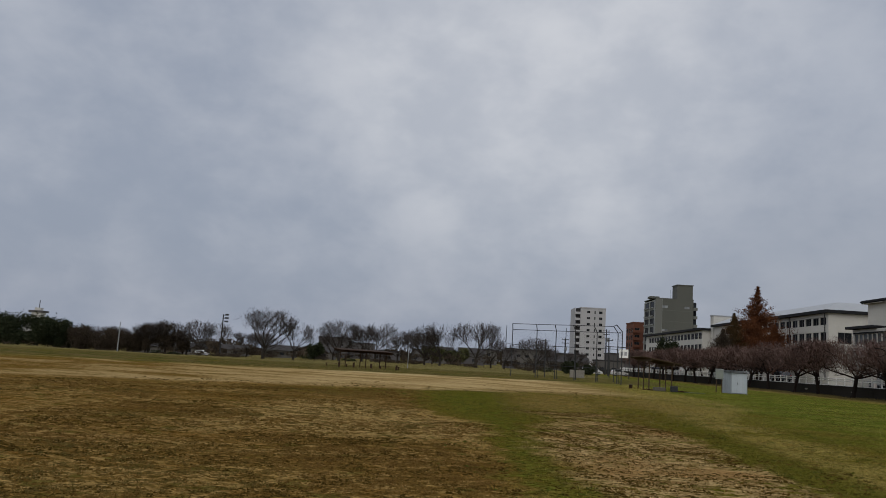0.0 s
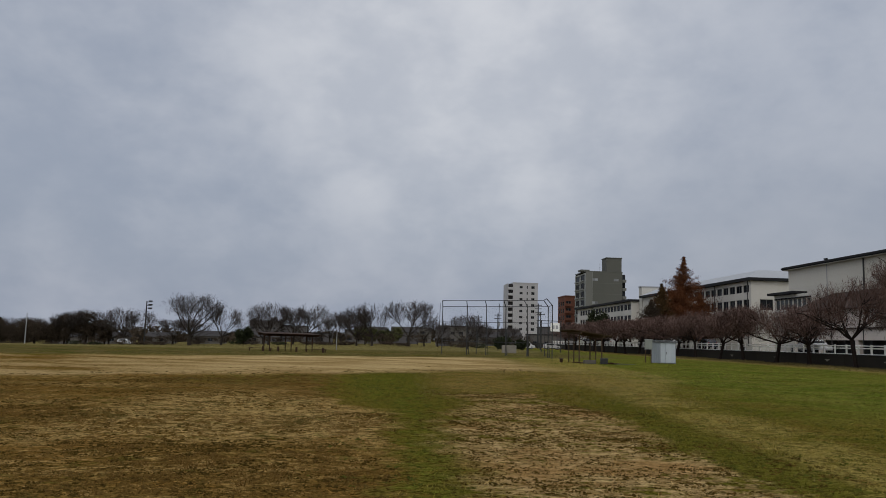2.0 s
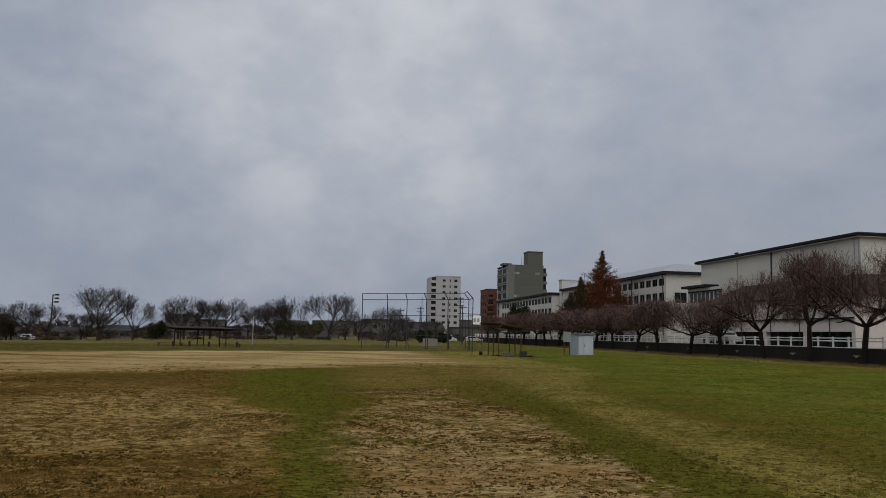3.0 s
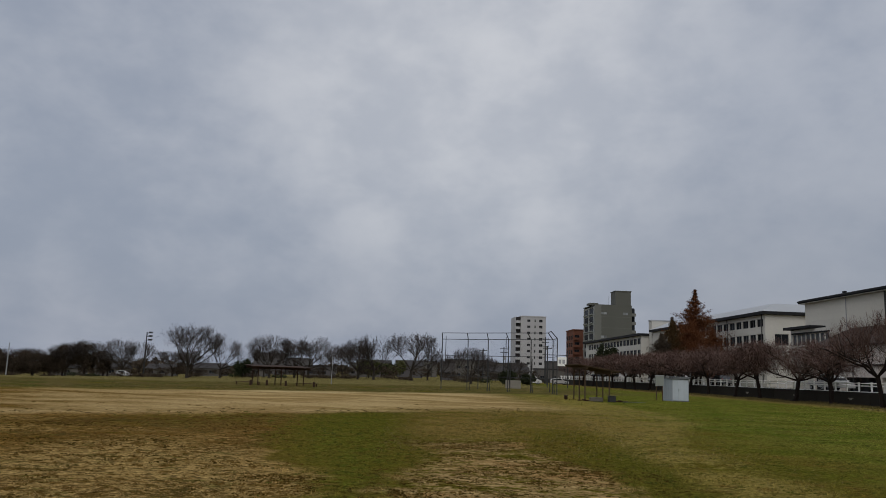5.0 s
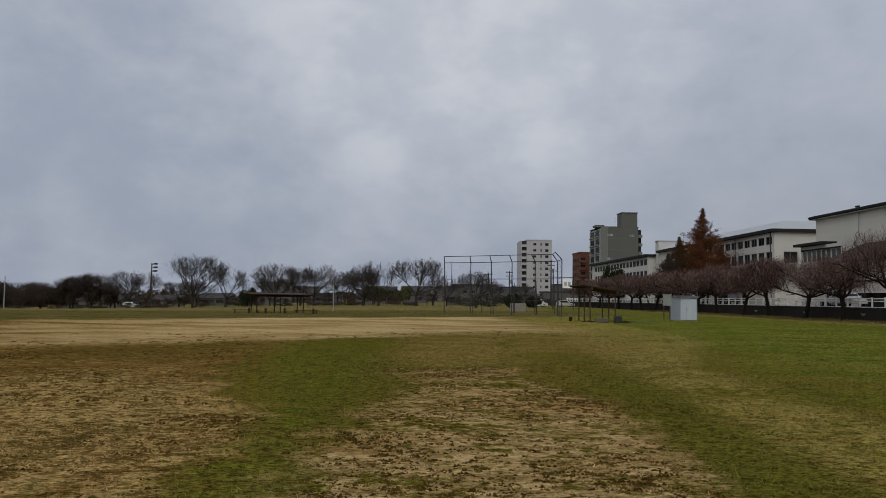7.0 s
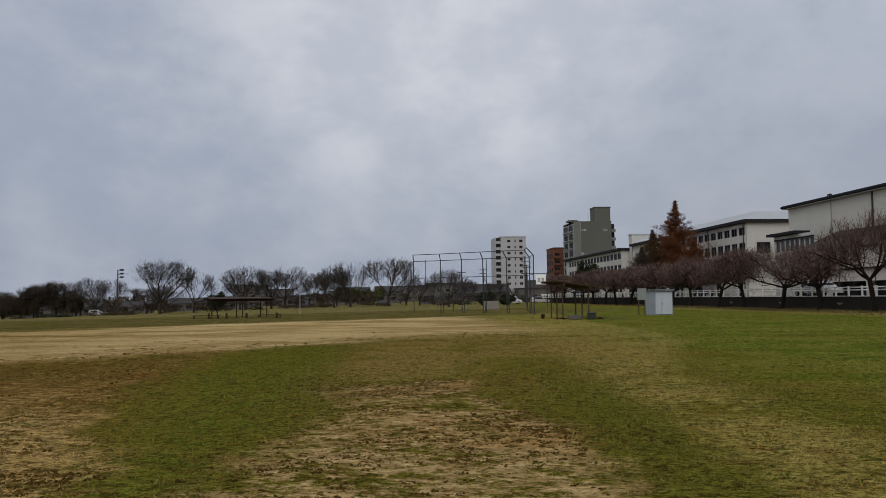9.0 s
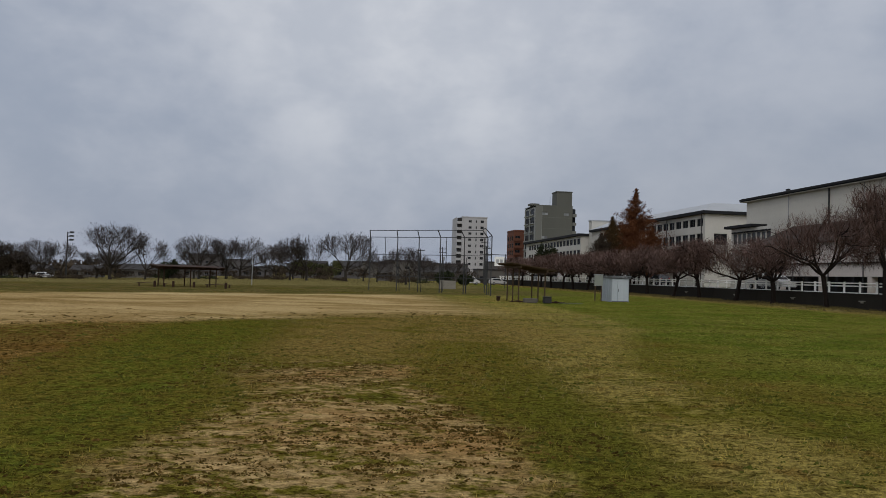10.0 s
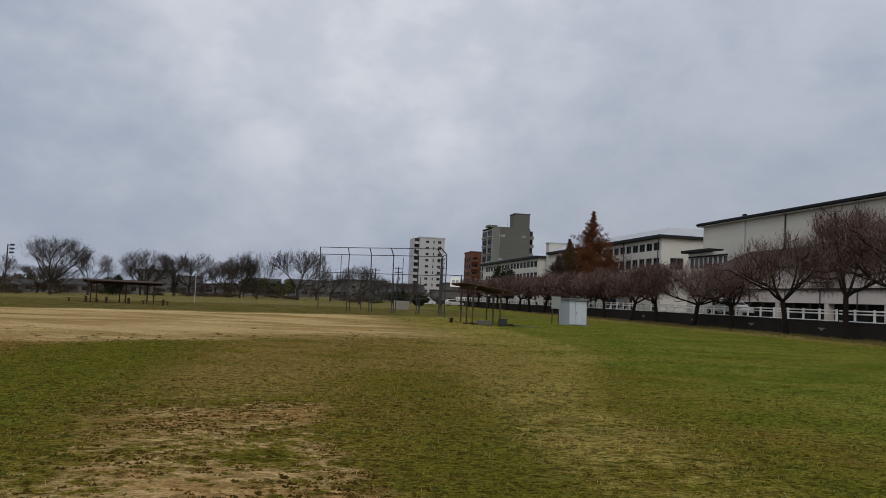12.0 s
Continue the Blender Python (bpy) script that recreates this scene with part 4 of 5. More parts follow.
# ---- gymnasium ----
def gym():
    th = thing("gymnasium", "large cream gymnasium with dark eaves and a brown aisle roof", "building", (0, 0, 0))
    ys, yn = 80.5, 115.8
    # siding boards of the two tall walls in view
    for k in range(14):
        z = 1.2 + k * 0.855
        part("siding_board", box((60.0 + 0.003 * (k % 2), 60.3, ys, yn, z, z + 0.845)), GYM_WALL, th)
        part("siding_board", box((60.304, 92, ys + 0.003 * (k % 2), ys + 0.3, z, z + 0.845)), GYM_WALL, th)
    part("north_wall", box((60.31, 92, 115.5, 115.78, 1.2, 13.1)), GYM_WALL, th)
    part("east_wall", box((91.7, 92, ys + 0.304, 115.49, 1.2, 13.1)), GYM_WALL, th)
    part("corner_trim", box((59.93, 60.09, ys - 0.07, ys + 0.09, 1.2, 13.16)), GALV, th)
    part("soffit", box((59.35, 92.7, 79.85, 116.35, 13.18, 13.24)), GYM_WALL, th, "pale boarded soffit")
    part("eave", box((59.3, 92.75, 79.8, 116.4, 13.244, 13.50)), DARK_EAVE, th, "dark overhanging eave")
    part("gutter", box((59.17, 59.296, 79.8, 116.4, 13.36, 13.56)), DARK_EAVE, th)
    part("roof", prism([(79.7, 13.504), (116.5, 13.504), (116.3, 13.68), (79.9, 13.68)], 59.25, 92.8, 0.15), DARK_EAVE, th)
    for y, m in ((105.3, GALV), (97.0, STEEL), (90.8, GALV), (81.2, GALV)):
        part("downpipe", tube([(59.9, y, 2), (59.9, y, 13.2)], 0.05 if m is GALV else 0.10, 6), m, th)
    part("roof_vent", box((60.2, 60.5, 105.9, 106.5, 13.9, 14.1), (60.3, 60.4, 106.1, 106.3, 13.6, 13.896)), DARK_EAVE, th)
    # aisle that wraps round two sides under a hipped lean-to roof
    part("aisle_wall", facade(29.7, 3.55, []), AISLE_WALL, th, "pale pinkish aisle wall", (54.5, 104.0, 2.8), -math.pi / 2)
    part("aisle_wall", facade(37.5, 5.15, [(7.4, 9.6, 0.3, 2.6), (14.4, 16.6, 0.3, 2.6)]), AISLE_WALL, th, "pale pinkish aisle wall", (54.5, 74.3, 1.2))
    for u in (7.4, 14.4):
        window_at(th, u, u + 2.2, 0.3, 2.6, (54.5, 74.3, 1.2), 0.0, 2)
    # near-black base and piers: dark windows and the shadow band put into the colour
    part("plinth", box((55.2, 55.5, 74.6, 103.6, 1.2, 3.0)), DARK_EAVE, th, "recessed base wall blackened for dark windows and shade")
    for k in range(12):
        y = 74.32 + k * 2.6
        part("pier", box((54.55, 55.19, y, y + (0.35 if k % 3 else 0.6), 1.2, 2.79)), AISLE_WALL if k % 3 == 0 else DARK_EAVE, th)
    part("aisle_end", box((54.52, 60, 103.7, 103.98, 1.2, 6.3)), AISLE_WALL, th)
    part("ledge", box((54.2, 54.49, 74.4, 104, 4.10, 4.24)), DARK_EAVE, th, "dark ledge above the base windows")
    for y in (100.6, 95.1, 88.7, 83.2, 78.1):
        part("wall_pipe", tube([(54.42, y, 1.3), (54.42, y, 4.1)], 0.05, 6), STEEL, th)
    bm = bmesh.new()
    outer, inner = [(53.9, 104.2), (53.9, 73.7), (92.0, 73.7)], [(60.0, 104.2), (60.0, ys), (92.0, ys)]
    lo = [bm.verts.new((x, y, 6.33)) for x, y in outer] + [bm.verts.new((x, y, 9.0)) for x, y in inner[::-1]]
    hi = [bm.verts.new((x, y, 6.50)) for x, y in outer] + [bm.verts.new((x, y, 9.17)) for x, y in inner[::-1]]
    for q in ((0, 1, 4, 5), (1, 2, 3, 4)):
        bm.faces.new([hi[i] for i in q]), bm.faces.new([lo[i] for i in q[::-1]])
    for i in range(6):
        bm.faces.new((lo[i], lo[(i + 1) % 6], hi[(i + 1) % 6], hi[i]))
    bmesh.ops.recalc_face_normals(bm, faces=bm.faces[:])
    part("aisle_roof", bm, AISLE_ROOF, th, "brown metal lean-to roof")
    for k in range(38):
        y = 74.2 + k * 0.8
        f = min(1.0, (y - 73.7) / 6.8)
        part("roof_seam", tube([(53.95, y, 6.52), (53.95 + 6.03 * f, y, 6.52 + 2.66 * f)], 0.025, 4), AISLE_ROOF, th)
    # entrance block
    holes = [(0.15 + k * 1.2, 1.29 + k * 1.2, 5.9, 7.35) for k in range(8)]
    part("entrance_wall", facade(10.0, 8.0, holes), WHITE_WALL, th, "", (57.0, 114.0, 1.2), -math.pi / 2)
    for h in holes:
        window_at(th, *h, (57.0, 114.0, 1.2), -math.pi / 2, 1, PANE_PALE)
    part("entrance_end", box((57.0, 60, 114.004, 114.25, 1.2, 9.2)), WHITE_WALL, th)
    part("lintel", box((56.88, 56.99, 104.2, 114.0, 8.58, 8.78)), DARK_EAVE, th)
    part("canopy", box((56.2, 58.4, 107.6, 114.9, 9.24, 9.60), bevel=0.04), DARK_EAVE, th, "dark flat canopy")


gym()


# ---- school buildings ----
def school():
    th = thing("school_block", "white three-storey school block with dark fascia", "building", (0, 0, 0))
    x0, y0, x1, y1 = 67.0, 143.0, 92.0, 206.0
    west = [(63.0 - (3.35 + k * 3.0), 63.0 - (0.85 + k * 3.0), z0, z1) for k in range(19) for z0, z1 in ((7.6, 9.4), (10.7, 12.1), (3.6, 5.4))]
    south = [(1.7, 4.2, 7.4, 9.4)]
    block(th, "wall", x0, x1, y0, y1, 1.2, 14.0, WHITE_WALL, south, west)
    part("fascia", box((66.2, 92.4, 142.2, 206.4, 14.004, 14.55)), DARK_EAVE, th, "dark roof fascia")
    bm = bmesh.new()
    ring = [(66.3, 142.3, 14.554), (92.3, 142.3, 14.554), (92.3, 206.3, 14.554), (66.3, 206.3, 14.554)]
    top = [(70.0, 146.0, 16.3), (90.0, 146.0, 16.3), (90.0, 203.0, 16.3), (70.0, 203.0, 16.3)]
    a, b = [bm.verts.new(p) for p in ring], [bm.verts.new(p) for p in top]
    for i in range(4):
        bm.faces.new((a[i], a[(i + 1) % 4], b[(i + 1) % 4], b[i]))
    bm.faces.new(b)
    part("roof", bm, PALE_ROOF, th, "pale metal roof")
    part("downpipe", tube([(66.9, 144.2, 2), (66.9, 144.2, 14)], 0.08, 6), STEEL, th)
    part("downpipe", tube([(66.9, 159.2, 2), (66.9, 159.2, 14)], 0.08, 6), STEEL, th)

    lo = thing("school_wing", "long white two-storey school wing with dark roof edge", "building", (0, 0, 0))
    west = [(62 - (3.6 + k * 3.4), 62 - (0.7 + k * 3.4), z0, z1) for k in range(17) for z0, z1 in ((5.9, 8.4), (9.8, 11.4))]
    block(lo, "wall", 65.0, 82.0, 209.2, 271.2, 1.2, 13.2, WHITE_WALL, (), west)
    part("roof", box((64.0, 83, 208.6, 272, 13.204, 13.8)), DARK_EAVE, lo, "dark flat roof edge")

    tw = thing("stair_block", "plain white stair block of the school", "building", (0, 0, 0))
    block(tw, "wall", 67.0, 76.0, 206.6, 209.1, 1.2, 17.0, WHITE_WALL, (), ())
    part("cap", box((66.8, 76.2, 206.45, 209.15, 17.004, 17.25)), PALE_ROOF, tw)


school()


# ---- apartment towers ----
def white_tower():
    th = thing("apartment_tower", "pale ten-storey apartment tower with west balconies", "building", (0, 0, 0))
    x0, x1, y0, y1, z1, n = 58.9, 71.0, 380.0, 396.0, 30.0, 10
    fl = 2.92
    south, west = [], []
    for k in range(n):
        z = 0.9 + k * fl
        south += [(3.1, 4.6, z + 0.5, z + 1.6), (6.6, 7.2, z + 0.4, z + 1.7), (8.9, 10.5, z + 0.4, z + 1.7)]
        west += [(16 - 15.0, 16 - 11.6, z, z + 2.1), (16 - 10.2, 16 - 6.6, z, z + 2.1), (16 - 5.2, 16 - 1.4, z, z + 2.1)]
    block(th, "wall", x0, x1, y0, y1, 0, z1, APT_WALL, south, west)
    part("parapet", box((x0 - 0.15, x1 + 0.15, y0 - 0.15, y1 + 0.15, z1 + 0.004, z1 + 0.5)), APT_WALL, th)
    slab = bpy.data.meshes.new("balcony")
    bm = box((-2.5, 0, 0.2, 15.6, 0, 0.16), (-2.5, -2.4, 0.2, 15.6, 0.16, 1.15), (-2.396, 0, 0.2, 0.3, 0.16, 1.15))
    bm.to_mesh(slab), bm.free()
    slab.materials.append(APT_WALL)
    part("fin", box((-2.62, -2.51, 0.1, 15.7, 0.7, z1)), APT_WALL, th, "", (x0, y0, 0))
    for k in range(n):
        piece("balcony", slab, th, "", (x0, y0, 0.7 + k * fl))
        part("screen", box((-2.2, -0.004, 1.5, 1.58, 0.164, 2.9)), HOUSE_ROOF, th, "dark recessed balcony screen", (x0, y0, 0.7 + k * fl))


def grey_tower():
    th = thing("grey_apartment_block", "grey-green eight-storey apartment block with a roof tower", "building", (0, 0, 0))
    x0, x1, y0, y1, z1 = 75.0, 89.4, 300.0, 318.0, 29.4
    fl = 3.25
    south = [(2.6, 4.8, z, z + 1.0) for z in (17.0, 26.0)] + [(11.0, 13.0, z, z + 1.0) for z in (17.0, 26.0)]
    west = []
    for k in range(8):
        west += [(1.2, 7.6, 3.3 + k * fl, 5.7 + k * fl), (9.4, 15.8, 3.3 + k * fl, 5.7 + k * fl)]
    part("wall", facade(x1 - x0, z1 - 1.2, [(a, b, c - 1.2, d - 1.2) for a, b, c, d in south]), GREY_WALL, th, "", (x0, y0, 1.2))
    for a, b, c, d in south:
        window_at(th, a, b, c - 1.2, d - 1.2, (x0, y0, 1.2), 0, 2, PANE_REFLECT)
    part("bay_wall", facade(18.0, z1 - 1.6, [(a, b, c - 1.2, d - 1.2) for a, b, c, d in west]), GREY_PALE, th, "balcony side in grey tile lightened as if lit", (x0 - 0.004, y1, 1.2), -math.pi / 2)
    for a, b, c, d in west:
        window_at(th, a, b, c - 1.2, d - 1.2, (x0, y1, 1.2), -math.pi / 2, 1)
    part("wall", box((x0 + 0.3, x1, y1 - 0.3, y1, 1.2, z1), (x1 - 0.3, x1, y0 + 0.3, y1 - 0.31, 1.2, z1)), GREY_WALL, th)
    part("lid", box((x0 - 0.1, x1 + 0.1, y0 - 0.05, y1 + 0.1, z1 + 0.004, z1 + 0.35)), GREY_WALL, th)
    part("roof_tower", box((83.2, 89.2, 300.4, 307.0, z1 + 0.36, 35.0)), GREY_WALL, th, "lift tower on the roof")
    part("tower_cap", box((83.0, 89.4, 300.2, 307.2, 35.004, 35.3)), GREY_WALL, th)
    slab = bpy.data.meshes.new("balcony")
    bm = box((-0.55, 0, 0, 6.4, 0, 0.14), (-0.55, -0.47, 0, 6.4, 0.14, 0.42))
    bm.to_mesh(slab), bm.free()
    slab.materials.append(GREY_PALE)
    for k in range(8):
        for v in (2.2, 10.4):
            piece("balcony", slab, th, "", (x0, y0 + v, 3.1 + k * fl))
    part("corner_pier", box((x0 - 0.002, x0 + 2.4, y0 - 0.12, y0 - 0.004, 1.2, z1)), GREY_MID, th, "paler corner strip")
    part("joint_strip", tube([(x0 + 2.5, y0 - 0.06, 1.3), (x0 + 2.5, y0 - 0.06, z1)], 0.09, 6), GREY_PALE, th)
    for z in (17.4, 21.6, 25.8):
        part("joint_line", box((x0 + 2.7, x1 - 0.1, y0 - 0.03, y0 - 0.004, z - 0.7, z - 0.62)), GREY_MID, th)
    part("roof_hut", box((x0 - 1.2, x0 + 2.2, y0 + 3.0, y0 + 8.0, z1 + 0.36, z1 + 1.1)), GREY_WALL, th)
    part("roof_aerial", tube([(x0 + 6.3, y0 + 3, z1 + 0.3), (x0 + 6.3, y0 + 3, z1 + 4.0)], 0.05, 5), STEEL, th)
    part("side_wing", box((x1 + 0.004, x1 + 1.4, y0 + 0.9, y1, 1.2, 28.4)), GREY_WALL, th)
    for k in range(8):
        part("side_balcony", box((x1 + 0.1, x1 + 1.6, y0 + 0.0, y0 + 0.80, 2.9 + k * fl, 4.0 + k * fl)), GREY_MID, th)
        part("side_opening", box((x1 + 0.15, x1 + 1.3, y0 + 0.83, y0 + 0.896, 4.1 + k * fl, 6.0 + k * fl)), PANE, th)


def brown_block():
    th = thing("brown_apartment_block", "red-brown tiled seven-storey apartment block", "building", (0, 0, 0))
    south = [(u, u + (2.1 if u < 1 else 1.2), 1.3 + k * 3.0, 3.2 + k * 3.0) for k in range(6) for u in (0.5, 4.3)]
    west = [(u, u + 3.0, 1.2 + k * 3.0, 3.1 + k * 3.0) for k in range(6) for u in (1.0, 5.2, 9.4)]
    block(th, "wall", 73.5, 80.0, 330, 344, 1.2, 21.4, BROWN_WALL, south, west)
    part("cap", box((73.3, 80.2, 329.8, 344.2, 21.404, 21.8)), BROWN_WALL, th)
    for k in range(6):
        part("balcony", box((73.1, 76.2, 328.9, 329.0, 2.3 + k * 3.0, 3.3 + k * 3.0), (73.1, 76.2, 329.004, 329.79, 2.3 + k * 3.0, 2.42 + k * 3.0)), BROWN_WALL, th)
    nb = thing("pale_low_block", "narrow pale block beside the brown flats", "building", (0, 0, 0))
    block(nb, "wall", 78.4, 82.5, 322, 329.5, 1.2, 16.0, HOUSE_WALL, [(0.8, 2.2, 2 + k * 3.0, 3.4 + k * 3.0) for k in range(4)], ())
    part("cap", box((78.3, 82.6, 321.9, 329.6, 16.004, 16.3)), HOUSE_WALL, nb)


white_tower()
grey_tower()
brown_block()


# ---- houses and low blocks beyond the trees ----
def house(x, y, w, d, h, label, wall_mat=None, flat=False, turn=0.0, z=None):
    base = float(ground_height(x, y)) if z is None else z
    th = thing("house", label, "house", (x, y, base), turn, "houses beyond the field")
    wall_mat = wall_mat or HOUSE_WALL
    rows = max(1, int(h // 2.8))
    cols = max(2, int(w // 3.2))
    holes = [(0.8 + c * (w - 1.0) / cols, 0.8 + c * (w - 1.0) / cols + 1.5, 0.9 + r * 2.8, 2.0 + r * 2.8) for r in range(rows) for c in range(cols)]
    block(th, "wall", 0, w, 0, d, 0, h, wall_mat, holes, ())
    if flat:
        part("roof", box((-0.2, w + 0.2, -0.2, d + 0.2, h + 0.004, h + 0.45)), HOUSE_ROOF, th)
    else:
        part("roof", prism([(-0.5, h + 0.004), (d + 0.5, h + 0.004), (d / 2, h + 1.7)], -0.5, w + 0.5), HOUSE_ROOF, th)
    return th


for x, y, w, d, h, flat, m in ((-71, 400, 15, 14, 10.5, True, FAR_WALL), (-55.5, 405, 12, 12, 8.0, True, FAR_WALL), (-17, 300, 12, 9, 4.6, True, FAR_WALL), (12.5, 205, 3.4, 4, 5.4, True, FAR_WALL),
                               (19, 300, 17, 10, 6.6, True, HOUSE_WALL), (36.5, 305, 14, 10, 6.0, True, HOUSE_WALL), (-95, 262, 9, 8, 3.0, False, HOUSE_WALL), (-80, 266, 8, 8, 2.8, False, HOUSE_WALL),
                               (-62, 255, 9, 8, 3.2, False, HOUSE_WALL), (-47, 250, 8, 8, 3.0, False, HOUSE_WALL), (-10, 235, 9, 8, 4.4, False, HOUSE_WALL), (1, 250, 8, 8, 4.6, False, FAR_WALL),
                               (-28, 262, 9, 8, 4.0, True, FAR_WALL), (26, 250, 9, 8, 3.4, False, HOUSE_WALL), (34, 262, 10, 8, 3.8, False, FAR_WALL), (48, 268, 9, 9, 5.0, True, HOUSE_WALL),
                               (56, 290, 12, 9, 7.0, True, FAR_WALL), (-112, 270, 9, 8, 3.2, False, HOUSE_WALL), (8, 330, 9, 8, 6.0, True, HOUSE_WALL)):
    house(x, y, w, d, h * (0.8 if y < 280 else 1.0), "small pale house with a dark roof" if not flat else "low flat-roofed grey building", m, flat)

tower = thing("far_white_tower", "distant white building with a lookout and mast", "building", (-452, 800, -6))
part("wall", box((0, 24, 0, 14, 0, 22)), WHITE_WALL, tower)
part("turret", box((6, 16, 2, 12, 22.004, 28)), WHITE_WALL, tower)
part("deck", box((3.5, 18.5, 0.5, 13.5, 28.004, 30)), FAR_WALL, tower, "dark lookout deck")
part("cabin", box((8, 14, 4, 10, 30.004, 33)), WHITE_WALL, tower)
part("mast", tube([(11, 7, 33), (11, 7, 41)], 0.35, 6), STEEL, tower)
for k in range(3):
    part("window_band", box((3, 21, -0.05, -0.005, 5 + k * 5.5, 6.6 + k * 5.5)), PANE, tower)

# wooded horizon
far = np.random.default_rng(77)
spots = []
for k in range(16000):
    a = far.uniform(-0.75, 0.62)
    r = far.uniform(420, 900)
    top = 5.5 + 4.0 * math.sin(a * 23) * math.sin(a * 7.3 + 1) + 2.0 * math.sin(a * 61)
    top = max(2.5, top) * (1.0 if a < 0.12 else 0.8)
    x, y = math.sin(a) * r, math.cos(a) * r
    spots.append((x, y, (-6 if a < -0.05 else 0) * min(1, -a * 3) * (a < 0) + far.uniform(0, 1) ** 0.7 * top * r / 600 + 0.4))
woods = new("distant_woods", leaf_mesh("distant_woods", spots, 2.4, far, SCRUB))
tagged(woods, "low dark winter woods along the horizon", "woods", kind="stuff")


# ---- poles and masts ----
def floodlight(x, y, h):
    th = thing("floodlight_pole", "tall dark floodlight pole with three lamp arms", "lamp", (x, y, float(ground_height(x, y))))
    part("pole", tube([(0, 0, -0.1), (0, 0, h)], 0.24, 8, tip=0.15), STEEL, th)
    for k in range(3):
        z = h - 0.3 - k * 1.0
        part("arm", tube([(-0.2, 0, z), (1.5, 0, z)], 0.07, 6), STEEL, th)
        part("lamp_head", box((0.5, 1.6, -0.25, 0.25, z + 0.08, z + 0.45), bevel=0.06), STEEL, th)


floodlight(-69.7, 232, 12.4)


def mast(name, label, x, y, h, r, arms=0, mat=None, z=0.0):
    th = thing(name, label, "pole", (x, y, z))
    part("pole", tube([(0, 0, -0.1), (0, 0, h)], r, 7, tip=r * 0.6), mat or STEEL, th)
    for k in range(arms):
        part("crossarm", box((-0.9, 0.9, -0.06, 0.06, h - 0.5 - k * 0.9, h - 0.36 - k * 0.9)), STEEL, th)
        part("insulator", box((-0.8, -0.68, -0.05, 0.05, h - 0.355 - k * 0.9, h - 0.15 - k * 0.9), (0.68, 0.8, -0.05, 0.05, h - 0.355 - k * 0.9, h - 0.15 - k * 0.9)), GALV, th)
    if arms > 1:
        part("transformer", tube([(0.3, -0.25, h - 3.2), (0.3, -0.25, h - 2.3)], 0.24, 8), GALV, th)
    return th


def lattice(x, y, h, w, label):
    th = thing("lattice_mast", label, "mast", (x, y, 0))
    for sx, sy in ((-1, -1), (1, -1), (1, 1), (-1, 1)):
        part("leg", tube([(sx * w, sy * w, 0), (sx * w * 0.25, sy * w * 0.25, h)], 0.06, 4), STEEL, th)
    for k in range(10):
        z0, z1 = h * k / 10, h * (k + 1) / 10
        a, b = w * (1 - 0.75 * k / 10), w * (1 - 0.75 * (k + 1) / 10)
        part("brace", tube([(-a, -a, z0), (b, -b, z1)], 0.03, 3), STEEL, th)
        part("brace", tube([(a, -a, z0), (-b, -b, z1)], 0.03, 3), STEEL, th)


lattice(12.9, 300, 14.6, 0.9, "far steel lattice mast above the trees")
mast("antenna_mast", "thin far antenna mast", 18.7, 300, 15.5, 0.16)
mast("antenna_mast", "thin far antenna mast", 41.4, 300, 16.0, 0.18)
mast("utility_pole", "concrete utility pole with crossarms", 27.7, 200, 8.6, 0.20, 2)
mast("utility_pole", "concrete utility pole with crossarms", 38.0, 200, 11.4, 0.22, 3)
mast("utility_pole", "concrete utility pole with crossarms", 33.0, 170, 8.0, 0.18, 1)
mast("utility_pole", "concrete utility pole with crossarms", 20.0, 175, 7.2, 0.18, 1)
mast("thin_pole", "slender grey pole on the turf", -5.2, 98, 3.2, 0.05, 0, GALV)
mast("thin_pole", "slender grey pole on the turf", -40.5, 96, 3.6, 0.07, 0, GALV, -0.3)
for x, y, h in ((11.5, 97, 3.4), (14.9, 95, 3.3), (17.2, 94, 3.6), (19.0, 93, 3.2)):
    mast("fence_pole", "slender dark net pole behind the backstop", x, y, h, 0.05)
goal = thing("pipe_frame", "dark steel pipe frame with a white sign", "sign", (25.6, 130, 0))
for x in (0, 3.2):
    part("upright", tube([(x, 0, -0.1), (x, 0, 5.2)], 0.07, 6), STEEL, goal)
part("crossbar", tube([(-0.8, 0, 5.1), (3.4, 0, 5.1)], 0.06, 6), STEEL, goal)
part("sign_plate", box((1.5, 3.0, -0.05, 0.02, 3.4, 4.8), bevel=0.01), RAIL_WHITE, goal, "white square sign")
part("sign_mark", box((1.75, 2.15, -0.07, -0.054, 3.8, 4.4), (2.35, 2.75, -0.07, -0.054, 3.8, 4.4)), CAR_GREY, goal)


# ---- vehicles ----
def wheel(th, x, y, r):
    bm = tube([(x - 0.09, y, r), (x + 0.09, y, r)], r, 16)
    w = part("wheel", bm, RUBBER, th)
    part("rim", tube([(x - 0.10, y, r), (x + 0.10, y, r)], r * 0.6, 10), GALV, w)


